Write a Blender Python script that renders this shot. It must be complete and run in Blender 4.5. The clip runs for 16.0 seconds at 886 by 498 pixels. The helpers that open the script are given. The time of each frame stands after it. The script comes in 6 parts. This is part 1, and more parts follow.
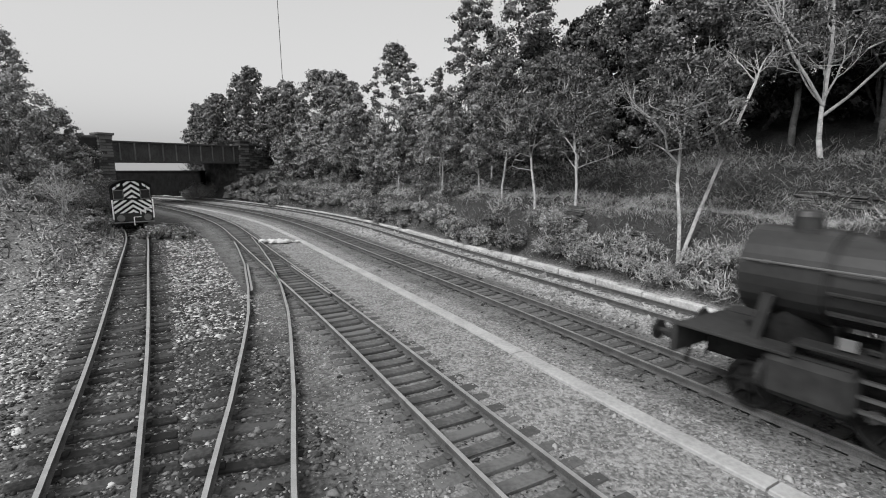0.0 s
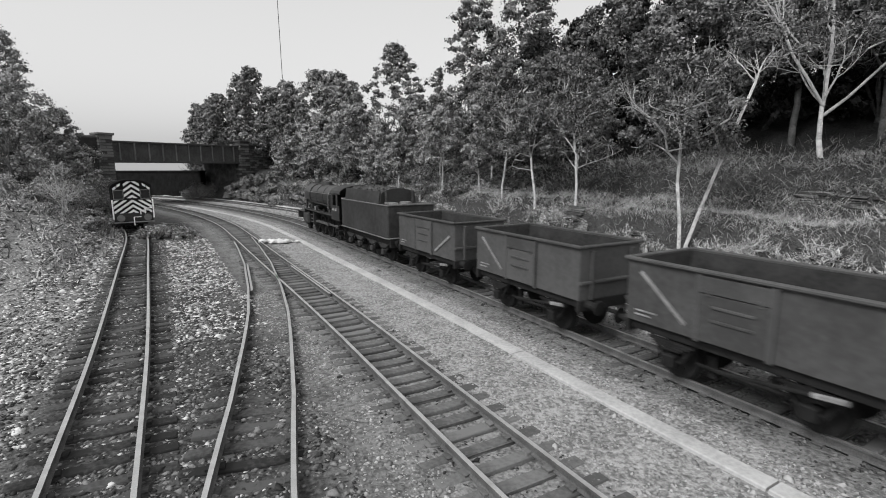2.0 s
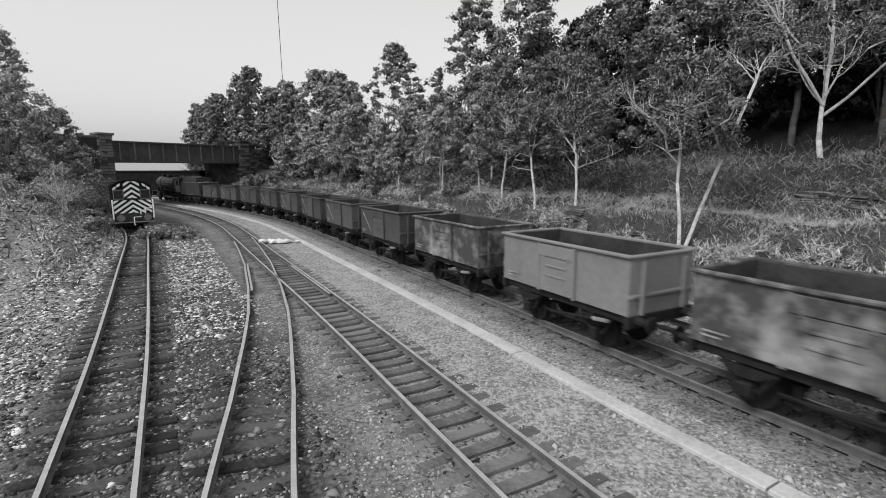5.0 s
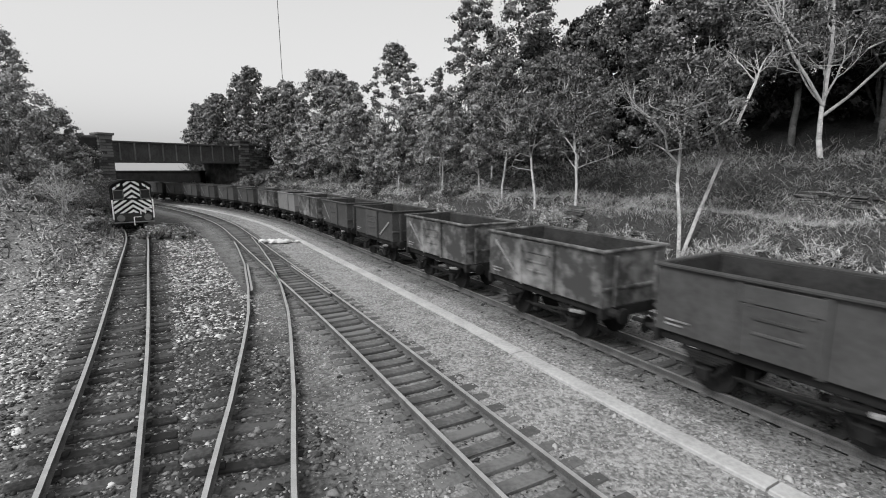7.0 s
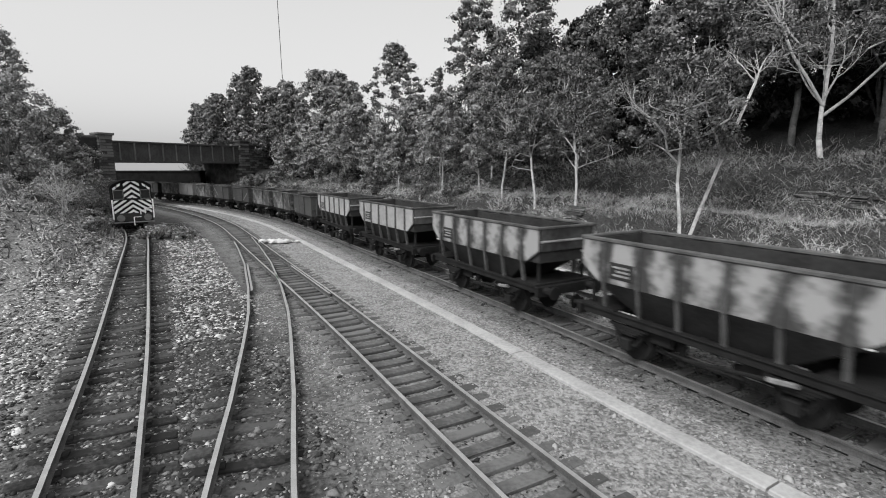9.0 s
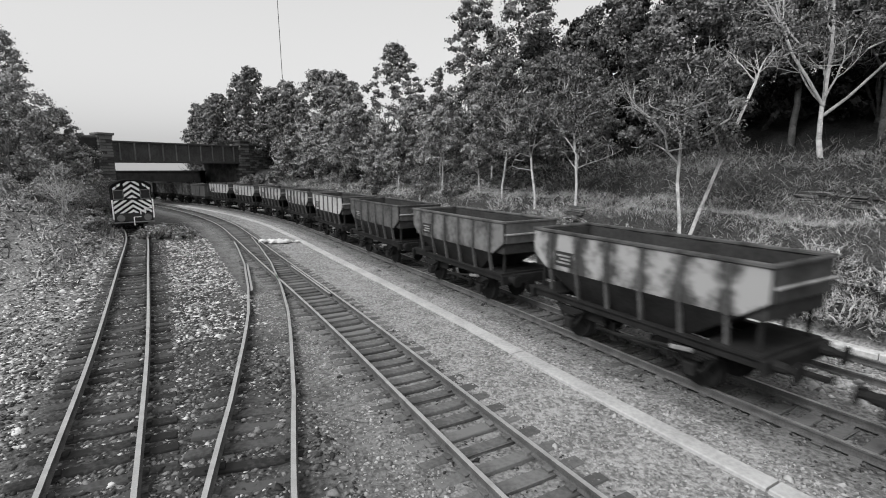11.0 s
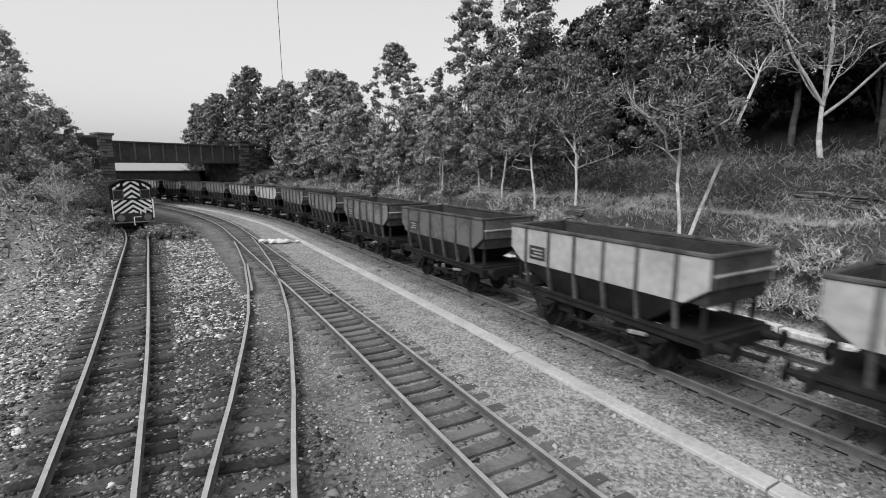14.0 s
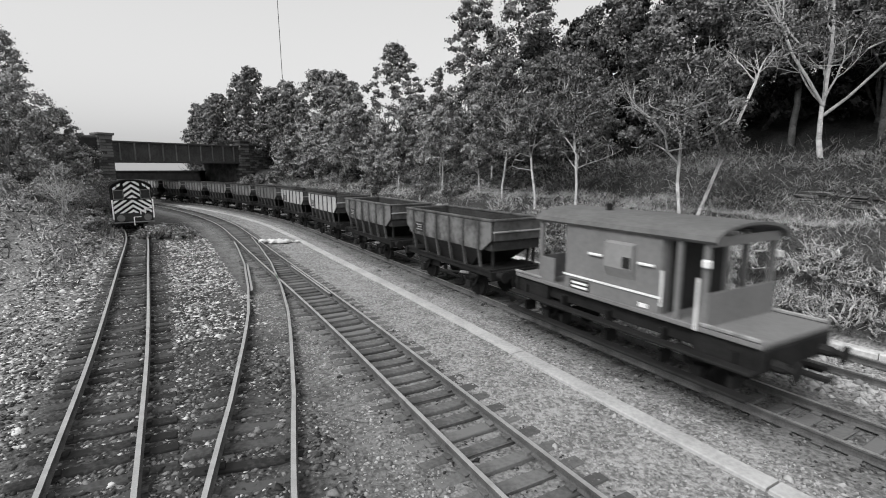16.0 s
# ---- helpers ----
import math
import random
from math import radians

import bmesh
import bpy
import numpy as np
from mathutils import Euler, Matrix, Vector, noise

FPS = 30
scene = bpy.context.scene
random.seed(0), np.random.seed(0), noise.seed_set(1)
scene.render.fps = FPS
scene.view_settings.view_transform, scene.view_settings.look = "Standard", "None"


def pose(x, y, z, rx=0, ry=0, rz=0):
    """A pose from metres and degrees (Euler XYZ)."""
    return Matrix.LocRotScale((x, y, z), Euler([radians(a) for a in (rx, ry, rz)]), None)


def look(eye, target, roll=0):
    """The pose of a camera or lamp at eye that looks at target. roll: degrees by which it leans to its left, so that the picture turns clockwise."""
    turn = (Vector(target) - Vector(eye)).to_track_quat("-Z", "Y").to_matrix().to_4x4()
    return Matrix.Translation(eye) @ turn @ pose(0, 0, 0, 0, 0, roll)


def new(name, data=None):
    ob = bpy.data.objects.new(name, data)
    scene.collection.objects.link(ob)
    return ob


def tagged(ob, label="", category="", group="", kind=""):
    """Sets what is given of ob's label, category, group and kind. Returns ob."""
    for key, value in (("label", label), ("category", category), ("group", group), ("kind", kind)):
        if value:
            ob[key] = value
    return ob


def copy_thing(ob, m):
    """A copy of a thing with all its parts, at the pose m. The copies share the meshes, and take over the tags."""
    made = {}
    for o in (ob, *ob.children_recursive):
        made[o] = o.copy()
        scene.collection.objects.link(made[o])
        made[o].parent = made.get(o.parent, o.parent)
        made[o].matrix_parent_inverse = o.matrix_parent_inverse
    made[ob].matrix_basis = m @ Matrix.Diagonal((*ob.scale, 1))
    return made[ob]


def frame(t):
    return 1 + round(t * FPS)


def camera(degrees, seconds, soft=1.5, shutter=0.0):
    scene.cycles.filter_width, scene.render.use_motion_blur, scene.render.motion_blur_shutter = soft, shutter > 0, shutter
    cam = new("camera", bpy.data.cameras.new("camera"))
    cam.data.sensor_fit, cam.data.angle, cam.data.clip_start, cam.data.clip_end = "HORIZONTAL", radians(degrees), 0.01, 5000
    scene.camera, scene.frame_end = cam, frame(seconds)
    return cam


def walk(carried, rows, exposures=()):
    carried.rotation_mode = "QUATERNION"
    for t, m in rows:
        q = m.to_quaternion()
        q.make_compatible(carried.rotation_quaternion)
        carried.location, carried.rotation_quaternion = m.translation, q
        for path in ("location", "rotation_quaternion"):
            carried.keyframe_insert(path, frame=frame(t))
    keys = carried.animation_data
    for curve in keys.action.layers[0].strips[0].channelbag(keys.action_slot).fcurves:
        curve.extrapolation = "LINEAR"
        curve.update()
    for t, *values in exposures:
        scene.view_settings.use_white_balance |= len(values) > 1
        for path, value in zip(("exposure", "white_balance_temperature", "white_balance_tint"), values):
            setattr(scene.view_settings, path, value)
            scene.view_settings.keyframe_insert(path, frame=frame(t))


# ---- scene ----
# OO gauge model railway at 1:76.2. Lengths below are written in the modelled (prototype) metres;
# U turns them into true metres of the layout.
U = 1 / 76.2

cam = camera(84.49, 16.0, soft=1.0, shutter=0.26)
EYE = pose(0, 0, 4.73 * U, 90 - 9.405, 0, 0) @ pose(0, 0, 0, 0, 0, -0.21)
walk(cam, [(0.0, EYE), (16.0, EYE)], [(0.0, -0.15), (0.5, -0.12), (1.0, -0.04), (2.0, 0.0), (16.0, 0.0)])

# ---- light: a bright even sky and one very soft high sun ----
world = bpy.data.worlds.new("world")
scene.world = world
world.use_nodes = True
wn, wl = world.node_tree.nodes, world.node_tree.links
sky = wn.new("ShaderNodeTexSky")
sky.sky_type = "NISHITA"
sky.sun_disc = False
sky.sun_elevation = radians(55)
sky.sun_rotation = radians(200)
sky.air_density, sky.dust_density, sky.ozone_density = 1.0, 6.0, 1.0
grey = wn.new("ShaderNodeRGBToBW")
even = wn.new("ShaderNodeMapRange")
even.inputs["From Max"].default_value = 12.0
even.inputs["To Min"].default_value = 0.42
even.inputs["To Max"].default_value = 2.0
wl.new(sky.outputs[0], grey.inputs[0])
wl.new(grey.outputs[0], even.inputs["Value"])
wl.new(even.outputs[0], wn["Background"].inputs["Color"])
wn["Background"].inputs["Strength"].default_value = 1.07
sun_data = bpy.data.lights.new("sun", "SUN")
sun_data.energy, sun_data.angle = 2.4, radians(14)
sun = new("sun", sun_data)
sun.matrix_world = look((-13, -6, 17), (0, 4, 0))


# ---- materials: a black and white film, so every colour is a grey ----
def mat(name, dark, light, rough=0.8, scale=3.0, fine=40.0, metal=0.0, bump=0.3, dist=0.02, contrast=(0.35, 0.65), island=0.0, spec=0.14, obj=0.0):
    """Procedural surface: two scales of noise between two greys, fine relief. scale and fine count per prototype metre."""
    m = bpy.data.materials.new(name)
    m.use_nodes = True
    n, l = m.node_tree.nodes, m.node_tree.links
    b = n["Principled BSDF"]
    tc = n.new("ShaderNodeTexCoord")
    mp = n.new("ShaderNodeMapping")
    mp.inputs["Scale"].default_value = (1 / U, 1 / U, 1 / U)
    l.new(tc.outputs["Object"], mp.inputs["Vector"])
    big, small = n.new("ShaderNodeTexNoise"), n.new("ShaderNodeTexNoise")
    big.inputs["Scale"].default_value, big.inputs["Detail"].default_value = scale, 4.0
    small.inputs["Scale"].default_value, small.inputs["Detail"].default_value = fine, 3.0
    l.new(mp.outputs[0], big.inputs["Vector"])
    l.new(mp.outputs[0], small.inputs["Vector"])
    mix = n.new("ShaderNodeMath")
    mix.operation = "MULTIPLY_ADD"
    mix.inputs[1].default_value, mix.inputs[2].default_value = 0.55, 0.0
    l.new(big.outputs["Fac"], mix.inputs[0])
    add = n.new("ShaderNodeMath")
    add.operation = "MULTIPLY_ADD"
    add.inputs[1].default_value = 0.45
    l.new(small.outputs["Fac"], add.inputs[0])
    l.new(mix.outputs[0], add.inputs[2])
    last = add.outputs[0]
    for amount, node, socket in ((island, "ShaderNodeNewGeometry", "Random Per Island"), (obj, "ShaderNodeObjectInfo", "Random")):
        if amount:
            g = n.new(node)
            c = n.new("ShaderNodeMath")
            c.operation = "MULTIPLY_ADD"
            c.inputs[1].default_value = amount
            c.inputs[2].default_value = -amount / 2
            l.new(g.outputs[socket], c.inputs[0])
            a2 = n.new("ShaderNodeMath")
            l.new(last, a2.inputs[0])
            l.new(c.outputs[0], a2.inputs[1])
            last = a2.outputs[0]
    ramp = n.new("ShaderNodeValToRGB")
    e = ramp.color_ramp.elements
    e[0].position, e[1].position = contrast
    e[0].color, e[1].color = (dark, dark, dark, 1), (light, light, light, 1)
    l.new(last, ramp.inputs[0])
    l.new(ramp.outputs[0], b.inputs["Base Color"])
    b.inputs["Roughness"].default_value = rough
    b.inputs["Metallic"].default_value = metal
    b.inputs["Specular IOR Level"].default_value = spec
    if bump:
        bp = n.new("ShaderNodeBump")
        bp.inputs["Strength"].default_value, bp.inputs["Distance"].default_value = bump, dist * U
        l.new(small.outputs["Fac"], bp.inputs["Height"])
        l.new(bp.outputs[0], b.inputs["Normal"])
    return m


M = {
    "rail_side": mat("rail_side", 0.05, 0.12, 0.8),
    "rail_top": mat("rail_top", 0.42, 0.62, 0.4, metal=0.8, bump=0.05),
    "sleeper_dark": mat("sleeper_dark", 0.07, 0.14, 0.9, 1.5, 14, obj=0.35),
    "sleeper": mat("sleeper", 0.14, 0.26, 0.9, 1.5, 14, obj=0.35),
    "sleeper_old": mat("sleeper_old", 0.02, 0.075, 0.95, 1.5, 14, obj=0.35),
    "concrete": mat("concrete", 0.28, 0.43, 0.85, 0.8, 12),
    "kerb": mat("kerb", 0.3, 0.62, 0.85, 0.8, 9),
    "stone_pale": mat("stone_pale", 0.17, 0.35, 0.9, 2.0, 20, island=0.5),
    "stone_dark": mat("stone_dark", 0.03, 0.19, 0.9, 2.0, 20, island=0.5),
    "stone_white": mat("stone_white", 0.24, 0.6, 0.9, 2.0, 20, island=0.6),
    "scrap_pale": mat("scrap_pale", 0.08, 0.5, 0.9, 2.0, 20, island=0.7),
    "wagon_grey": mat("wagon_grey", 0.045, 0.078, 0.6, 0.9, 8, bump=0.1, obj=0.3),
    "wagon_inside": mat("wagon_inside", 0.02, 0.05, 0.8, 1.2, 10),
    "wagon_patch": mat("wagon_patch", 0.05, 0.25, 0.65, 0.5, 3.0, bump=0.1, contrast=(0.42, 0.62)),
    "hopper_dark": mat("hopper_dark", 0.035, 0.11, 0.65, 0.7, 5, bump=0.1, obj=0.2),
    "hopper_worn": mat("hopper_worn", 0.05, 0.16, 0.65, 0.7, 5, bump=0.1, contrast=(0.38, 0.62)),
    "hopper_rib": mat("hopper_rib", 0.045, 0.11, 0.7, 1, 8, bump=0.1),
    "hopper_pale": mat("hopper_pale", 0.24, 0.37, 0.6, 0.7, 5, bump=0.1, obj=0.2),
    "hopper_patch": mat("hopper_patch", 0.05, 0.3, 0.65, 1.1, 4, bump=0.1, contrast=(0.4, 0.6)),
    # black paint of the shunter; on deck and far wall, shade put into colour
    "black_and_shade": mat("black_and_shade", 0.006, 0.016, 0.95, 1.0, 8, spec=0.02),
    "underframe": mat("underframe", 0.008, 0.022, 0.75, 2, 15, spec=0.15),
    "stripe_paint": mat("stripe_paint", 0.12, 0.32, 0.7, 1.5, 10, bump=0.05),
    "white_paint": mat("white_paint", 0.62, 0.82, 0.6, 2, 15, bump=0.05),
    "black_panel": mat("black_panel", 0.02, 0.035, 0.5, 2, 15, bump=0.0),
    "loco_black": mat("loco_black", 0.014, 0.032, 0.4, 0.8, 8, bump=0.05, spec=0.5),
    "loco_dust": mat("loco_dust", 0.022, 0.048, 0.55, 0.5, 4, bump=0.05),
    "coal": mat("coal", 0.02, 0.09, 0.6, 4, 15, bump=0.8, dist=0.1),
    "steel": mat("steel", 0.25, 0.4, 0.4, 2, 20, metal=0.7, bump=0.05),
    "loco_steel": mat("loco_steel", 0.08, 0.16, 0.45, 2, 20, metal=0.5, bump=0.05),
    "van_body": mat("van_body", 0.14, 0.19, 0.6, 0.8, 8, bump=0.08),
    "van_ducket": mat("van_ducket", 0.19, 0.25, 0.6, 0.8, 8, bump=0.08),
    "van_roof": mat("van_roof", 0.09, 0.14, 0.7, 0.8, 8, bump=0.1),
    "brick": mat("brick", 0.045, 0.14, 0.9, 1.0, 12, obj=0.5),
    "mortar": mat("mortar", 0.02, 0.045, 0.95, 1.0, 12),
    "girder_rib": mat("girder_rib", 0.09, 0.16, 0.6, 0.6, 6, bump=0.1),
    "girder": mat("girder", 0.035, 0.075, 0.55, 0.6, 6, bump=0.1),
    "bark_pale": mat("bark_pale", 0.22, 0.52, 0.85, 2.5, 14, bump=0.5),
    "bark_dark": mat("bark_dark", 0.05, 0.13, 0.9, 2.5, 14, bump=0.5),
    "leaf": mat("leaf", 0.05, 0.37, 0.75, 0.6, 6, island=0.28, bump=0),
    "leaf_mid": mat("leaf_mid", 0.025, 0.22, 0.8, 0.6, 6, island=0.3, bump=0),
    "chevron_paint": mat("chevron_paint", 0.55, 0.72, 0.6, 2, 15, bump=0.05),
    # leaf with the gloom of the inner wood put into its colour
    "leaf_shade": mat("leaf_shade", 0.01, 0.05, 0.85, 0.4, 6, island=0.5, bump=0, spec=0.05),
    "leaf_dark": mat("leaf_dark", 0.03, 0.27, 0.8, 0.4, 6, island=0.28, bump=0),
    "leaf_pale": mat("leaf_pale", 0.14, 0.46, 0.75, 0.6, 6, island=0.28, bump=0),
    "twig_pale": mat("twig_pale", 0.14, 0.48, 0.85, 2.0, 10, island=0.4, bump=0.2),
    "grass": mat("grass", 0.09, 0.4, 0.85, 0.35, 4, island=0.5, bump=0),
    "grass_dim": mat("grass_dim", 0.02, 0.29, 0.85, 0.35, 4, island=0.5, bump=0),
    "grass_pale": mat("grass_pale", 0.2, 0.58, 0.85, 0.35, 4, island=0.5, bump=0),
    "glass": mat("glass", 0.02, 0.03, 0.1, bump=0, spec=0.3),
}


def bay_wear(m, first, step, amount):
    """Paint survives in the middle of each bay between the ribs and is worn off beside them."""
    n, l = m.node_tree.nodes, m.node_tree.links
    ramp = n["Color Ramp"]
    old = ramp.inputs[0].links[0].from_socket
    sep = n.new("ShaderNodeSeparateXYZ")
    l.new(n["Mapping"].outputs[0], sep.inputs[0])

    def calc(op, a, b):
        q = n.new("ShaderNodeMath")
        q.operation = op
        for k, v in enumerate((a, b)):
            if v is None:
                continue
            if isinstance(v, (int, float)):
                q.inputs[k].default_value = v
            else:
                l.new(v, q.inputs[k])
        return q.outputs[0]

    bay = calc("ABSOLUTE", calc("SINE", calc("MULTIPLY", calc("SUBTRACT", sep.outputs[0], first), math.pi / step), None), None)
    up = calc("ABSOLUTE", calc("SUBTRACT", sep.outputs[2], 2.42), None)
    both = calc("SUBTRACT", calc("MULTIPLY", bay, amount), calc("MULTIPLY", up, amount * 0.55))
    l.new(calc("ADD", calc("SUBTRACT", old, amount * 0.5), both), ramp.inputs[0])


bay_wear(M["hopper_patch"], -2.57, 1.028, 0.3)
bay_wear(M["hopper_dark"], -2.57, 1.028, 0.12)
bay_wear(M["hopper_worn"], -2.57, 1.028, 0.2)


# ---- building helpers ----
def mesh_of(name, verts, faces, material):
    me = bpy.data.meshes.new(name)
    me.from_pydata((np.asarray(verts, float) * U).tolist(), [], faces)
    for mm in material if isinstance(material, (list, tuple)) else [material]:
        me.materials.append(mm)
    return me


def part(name, bm, material, parent, label="", smooth=False):
    """Links a bmesh (prototype metres) as one mesh object under a thing or part."""
    bmesh.ops.scale(bm, vec=(U, U, U), verts=bm.verts)
    me = bpy.data.meshes.new(name)
    bm.to_mesh(me)
    bm.free()
    for mm in material if isinstance(material, (list, tuple)) else [material]:
        me.materials.append(mm)
    if smooth:
        me.polygons.foreach_set("use_smooth", [True] * len(me.polygons))
    ob = new(name, me)
    ob.parent = parent
    return tagged(ob, label)


def thing(name, m, label, category, group="", kind=""):
    ob = new(name)
    ob.empty_display_size = 0.01
    ob.matrix_basis = m
    return tagged(ob, label, category, group, kind)


def at(x, y, z, rx=0, ry=0, rz=0):
    return pose(x * U, y * U, z * U, rx, ry, rz)


def box(bm, x0, x1, y0, y1, z0, z1, bevel=0.0, m=None, mi=0):
    r = bmesh.ops.create_cube(bm, size=1.0)
    vs = r["verts"]
    bmesh.ops.scale(bm, vec=(x1 - x0, y1 - y0, z1 - z0), verts=vs)
    bmesh.ops.translate(bm, vec=((x0 + x1) / 2, (y0 + y1) / 2, (z0 + z1) / 2), verts=vs)
    fs = list({f for v in vs for f in v.link_faces})
    if bevel:
        es = list({e for v in vs for e in v.link_edges})
        r2 = bmesh.ops.bevel(bm, geom=es, offset=bevel, segments=1, affect="EDGES")
        fs = r2["faces"]
        vs = list({v for f in fs for v in f.verts})
        vs = list({v for v in vs} | {v for w in vs for e in w.link_edges for v in e.verts})
        fs = list({f for v in vs for f in v.link_faces})
    if mi:
        for f in fs:
            f.material_index = mi
    if m is not None:
        bmesh.ops.transform(bm, matrix=m, verts=vs)
    return vs


def tube(bm, a, b, r0, r1=None, seg=8, caps=True):
    """A tapered round bar from a to b."""
    a, b = Vector(a), Vector(b)
    d = b - a
    q = d.to_track_quat("Z", "Y").to_matrix().to_4x4()
    r = bmesh.ops.create_cone(bm, cap_ends=caps, segments=seg, radius1=r0, radius2=r0 if r1 is None else r1, depth=d.length)
    bmesh.ops.transform(bm, matrix=Matrix.Translation((a + b) / 2) @ q, verts=r["verts"])
    return r["verts"]


def prism(bm, outline, x0, x1):
    """Extrudes a (y, z) outline from x0 to x1."""
    va = [bm.verts.new((x0, y, z)) for y, z in outline]
    vb = [bm.verts.new((x1, y, z)) for y, z in outline]
    n = len(outline)
    for i in range(n):
        bm.faces.new((va[i], va[(i + 1) % n], vb[(i + 1) % n], vb[i]))
    bm.faces.new(va[::-1])
    bm.faces.new(vb)
    bmesh.ops.recalc_face_normals(bm, faces=bm.faces)
    return va + vb


# ---- the line: curvature of the running line along its length, s in prototype metres ----
KNOTS_S = [-400, -20, -12, 0, 15, 25, 35, 45, 55, 66, 90, 130, 400]
KNOTS_K = [0.0, 0.0, -0.0156, -0.0156, 0.0046, -0.0008, -0.0003, 0.0095, 0.0095, 0.004, 0.008, 0.011, 0.011]
DS = 0.25
LS = np.arange(-330, 330, DS)
LK = np.interp(LS, KNOTS_S, KNOTS_K)
LT = np.cumsum(LK) * DS
i0 = int(np.argmin(abs(LS)))
LT += 2.1562 - LT[i0]
LX, LY = np.cumsum(np.cos(LT)) * DS, np.cumsum(np.sin(LT)) * DS
LX += 10.087 - LX[i0]
LY += 3.9915 - LY[i0]


def line(s, off=0.0):
    """Point and heading on the running line at s, off metres to the left of it."""
    th = np.interp(s, LS, LT)
    return np.interp(s, LS, LX) - off * np.sin(th), np.interp(s, LS, LY) + off * np.cos(th), th


near = slice(int((-30 + 330) / DS), int((150 + 330) / DS), 2)
NX, NY, NS, NT = LX[near], LY[near], LS[near], LT[near]


def offset_of(x, y):
    """(s, off) of ground points, arrays."""
    x, y = np.atleast_1d(x), np.atleast_1d(y)
    s, o = np.empty(len(x)), np.empty(len(x))
    for i in range(0, len(x), 4000):
        dx, dy = x[i:i + 4000, None] - NX, y[i:i + 4000, None] - NY
        k = np.argmin(dx * dx + dy * dy, 1)
        j = np.arange(len(k))
        s[i:i + 4000] = NS[k]
        o[i:i + 4000] = -dx[j, k] * np.sin(NT[k]) + dy[j, k] * np.cos(NT[k])
    return s, o


BANK_O = [-80, -30, -24, -19, -15, -13, -11.2, -10, -8.6, -7.6, -6.6, -5.9, -5.5, 14.2, 16, 18.5, 24, 36, 80]
BANK_Z = [11.5, 11.0, 8.0, 5.6, 5.1, 4.6, 3.5, 2.95, 2.75, 2.0, 0.6, -0.05, -0.2, -0.2, 1.2, 2.4, 3.4, 5.0, 7.0]


def lumps(x, y, seed=0.0):
    """Cheap smooth unevenness, arrays."""
    return (np.sin(x * 0.9 + 1.3 * np.sin(y * 0.7 + seed)) * np.cos(y * 1.1 + seed) + 0.6 * np.sin(x * 2.3 + y * 1.7 + seed) + 0.4 * np.sin(x * 4.1 - y * 3.7 + 2 * np.sin(y * 1.9))) / 2


def ground_z(x, y):
    x, y = np.atleast_1d(np.asarray(x, float)), np.atleast_1d(np.asarray(y, float))
    s, o = offset_of(x, y)
    z = np.interp(o, BANK_O, BANK_Z)
    # the siding side only rises further along
    z = np.where(o > 0, -0.2 + (z + 0.2) * np.clip((s - 26) / 14, 0, 1) * np.clip((84 - s) / 10, 0, 1), -0.2 + (z + 0.2) * np.clip((97 - s) / 8, 0, 1))
    # the four-foot of the running lines lies lower than the ballast beside it
    z = z - 0.07 * np.clip((o - 8.6) / 0.6, 0, 1) * np.clip((13.8 - o) / 0.6, 0, 1)
    for c in (0.0, 6.0):
        z = z - 0.07 * np.clip((0.75 - abs(o - c)) / 0.2, 0, 1)
    rough = np.clip((-6.0 - o) / 2, 0, 1) * 0.28 + np.clip((o - 14) / 3, 0, 1) * 0.25 + 0.02 + 0.03 * (o > 8)
    return z + rough * lumps(x, y), s, o


# ---- ground: one sheet ----
def ground():
    gx = np.concatenate([-1500 * 0.62 ** np.arange(0, 7), np.arange(-75, 35, 0.31), 40 * 1.7 ** np.arange(0, 8)])
    gy = np.concatenate([-800 * 0.5 ** np.arange(0, 6), np.arange(-20, 110, 0.31), 120 * 1.6 ** np.arange(0, 6)])
    X, Y = np.meshgrid(gx, gy)
    z, s, o = ground_z(X.ravel(), Y.ravel())
    nx, ny = len(gx), len(gy)
    idx = np.arange(nx * ny).reshape(ny, nx)
    f = np.stack([idx[:-1, :-1], idx[:-1, 1:], idx[1:, 1:], idx[1:, :-1]], -1).reshape(-1, 4)
    me = mesh_of("ground", np.stack([X.ravel(), Y.ravel(), z], 1), f.tolist(), ground_material())
    a = me.attributes.new("off", "FLOAT", "POINT")
    a.data.foreach_set("value", np.clip((o + 20) / 60, 0, 1).astype(np.float32))
    me.polygons.foreach_set("use_smooth", [True] * len(me.polygons))
    tagged(new("ground", me), "scattered ballast, cinders and rough grassy cutting of the layout", "ground", kind="structure")


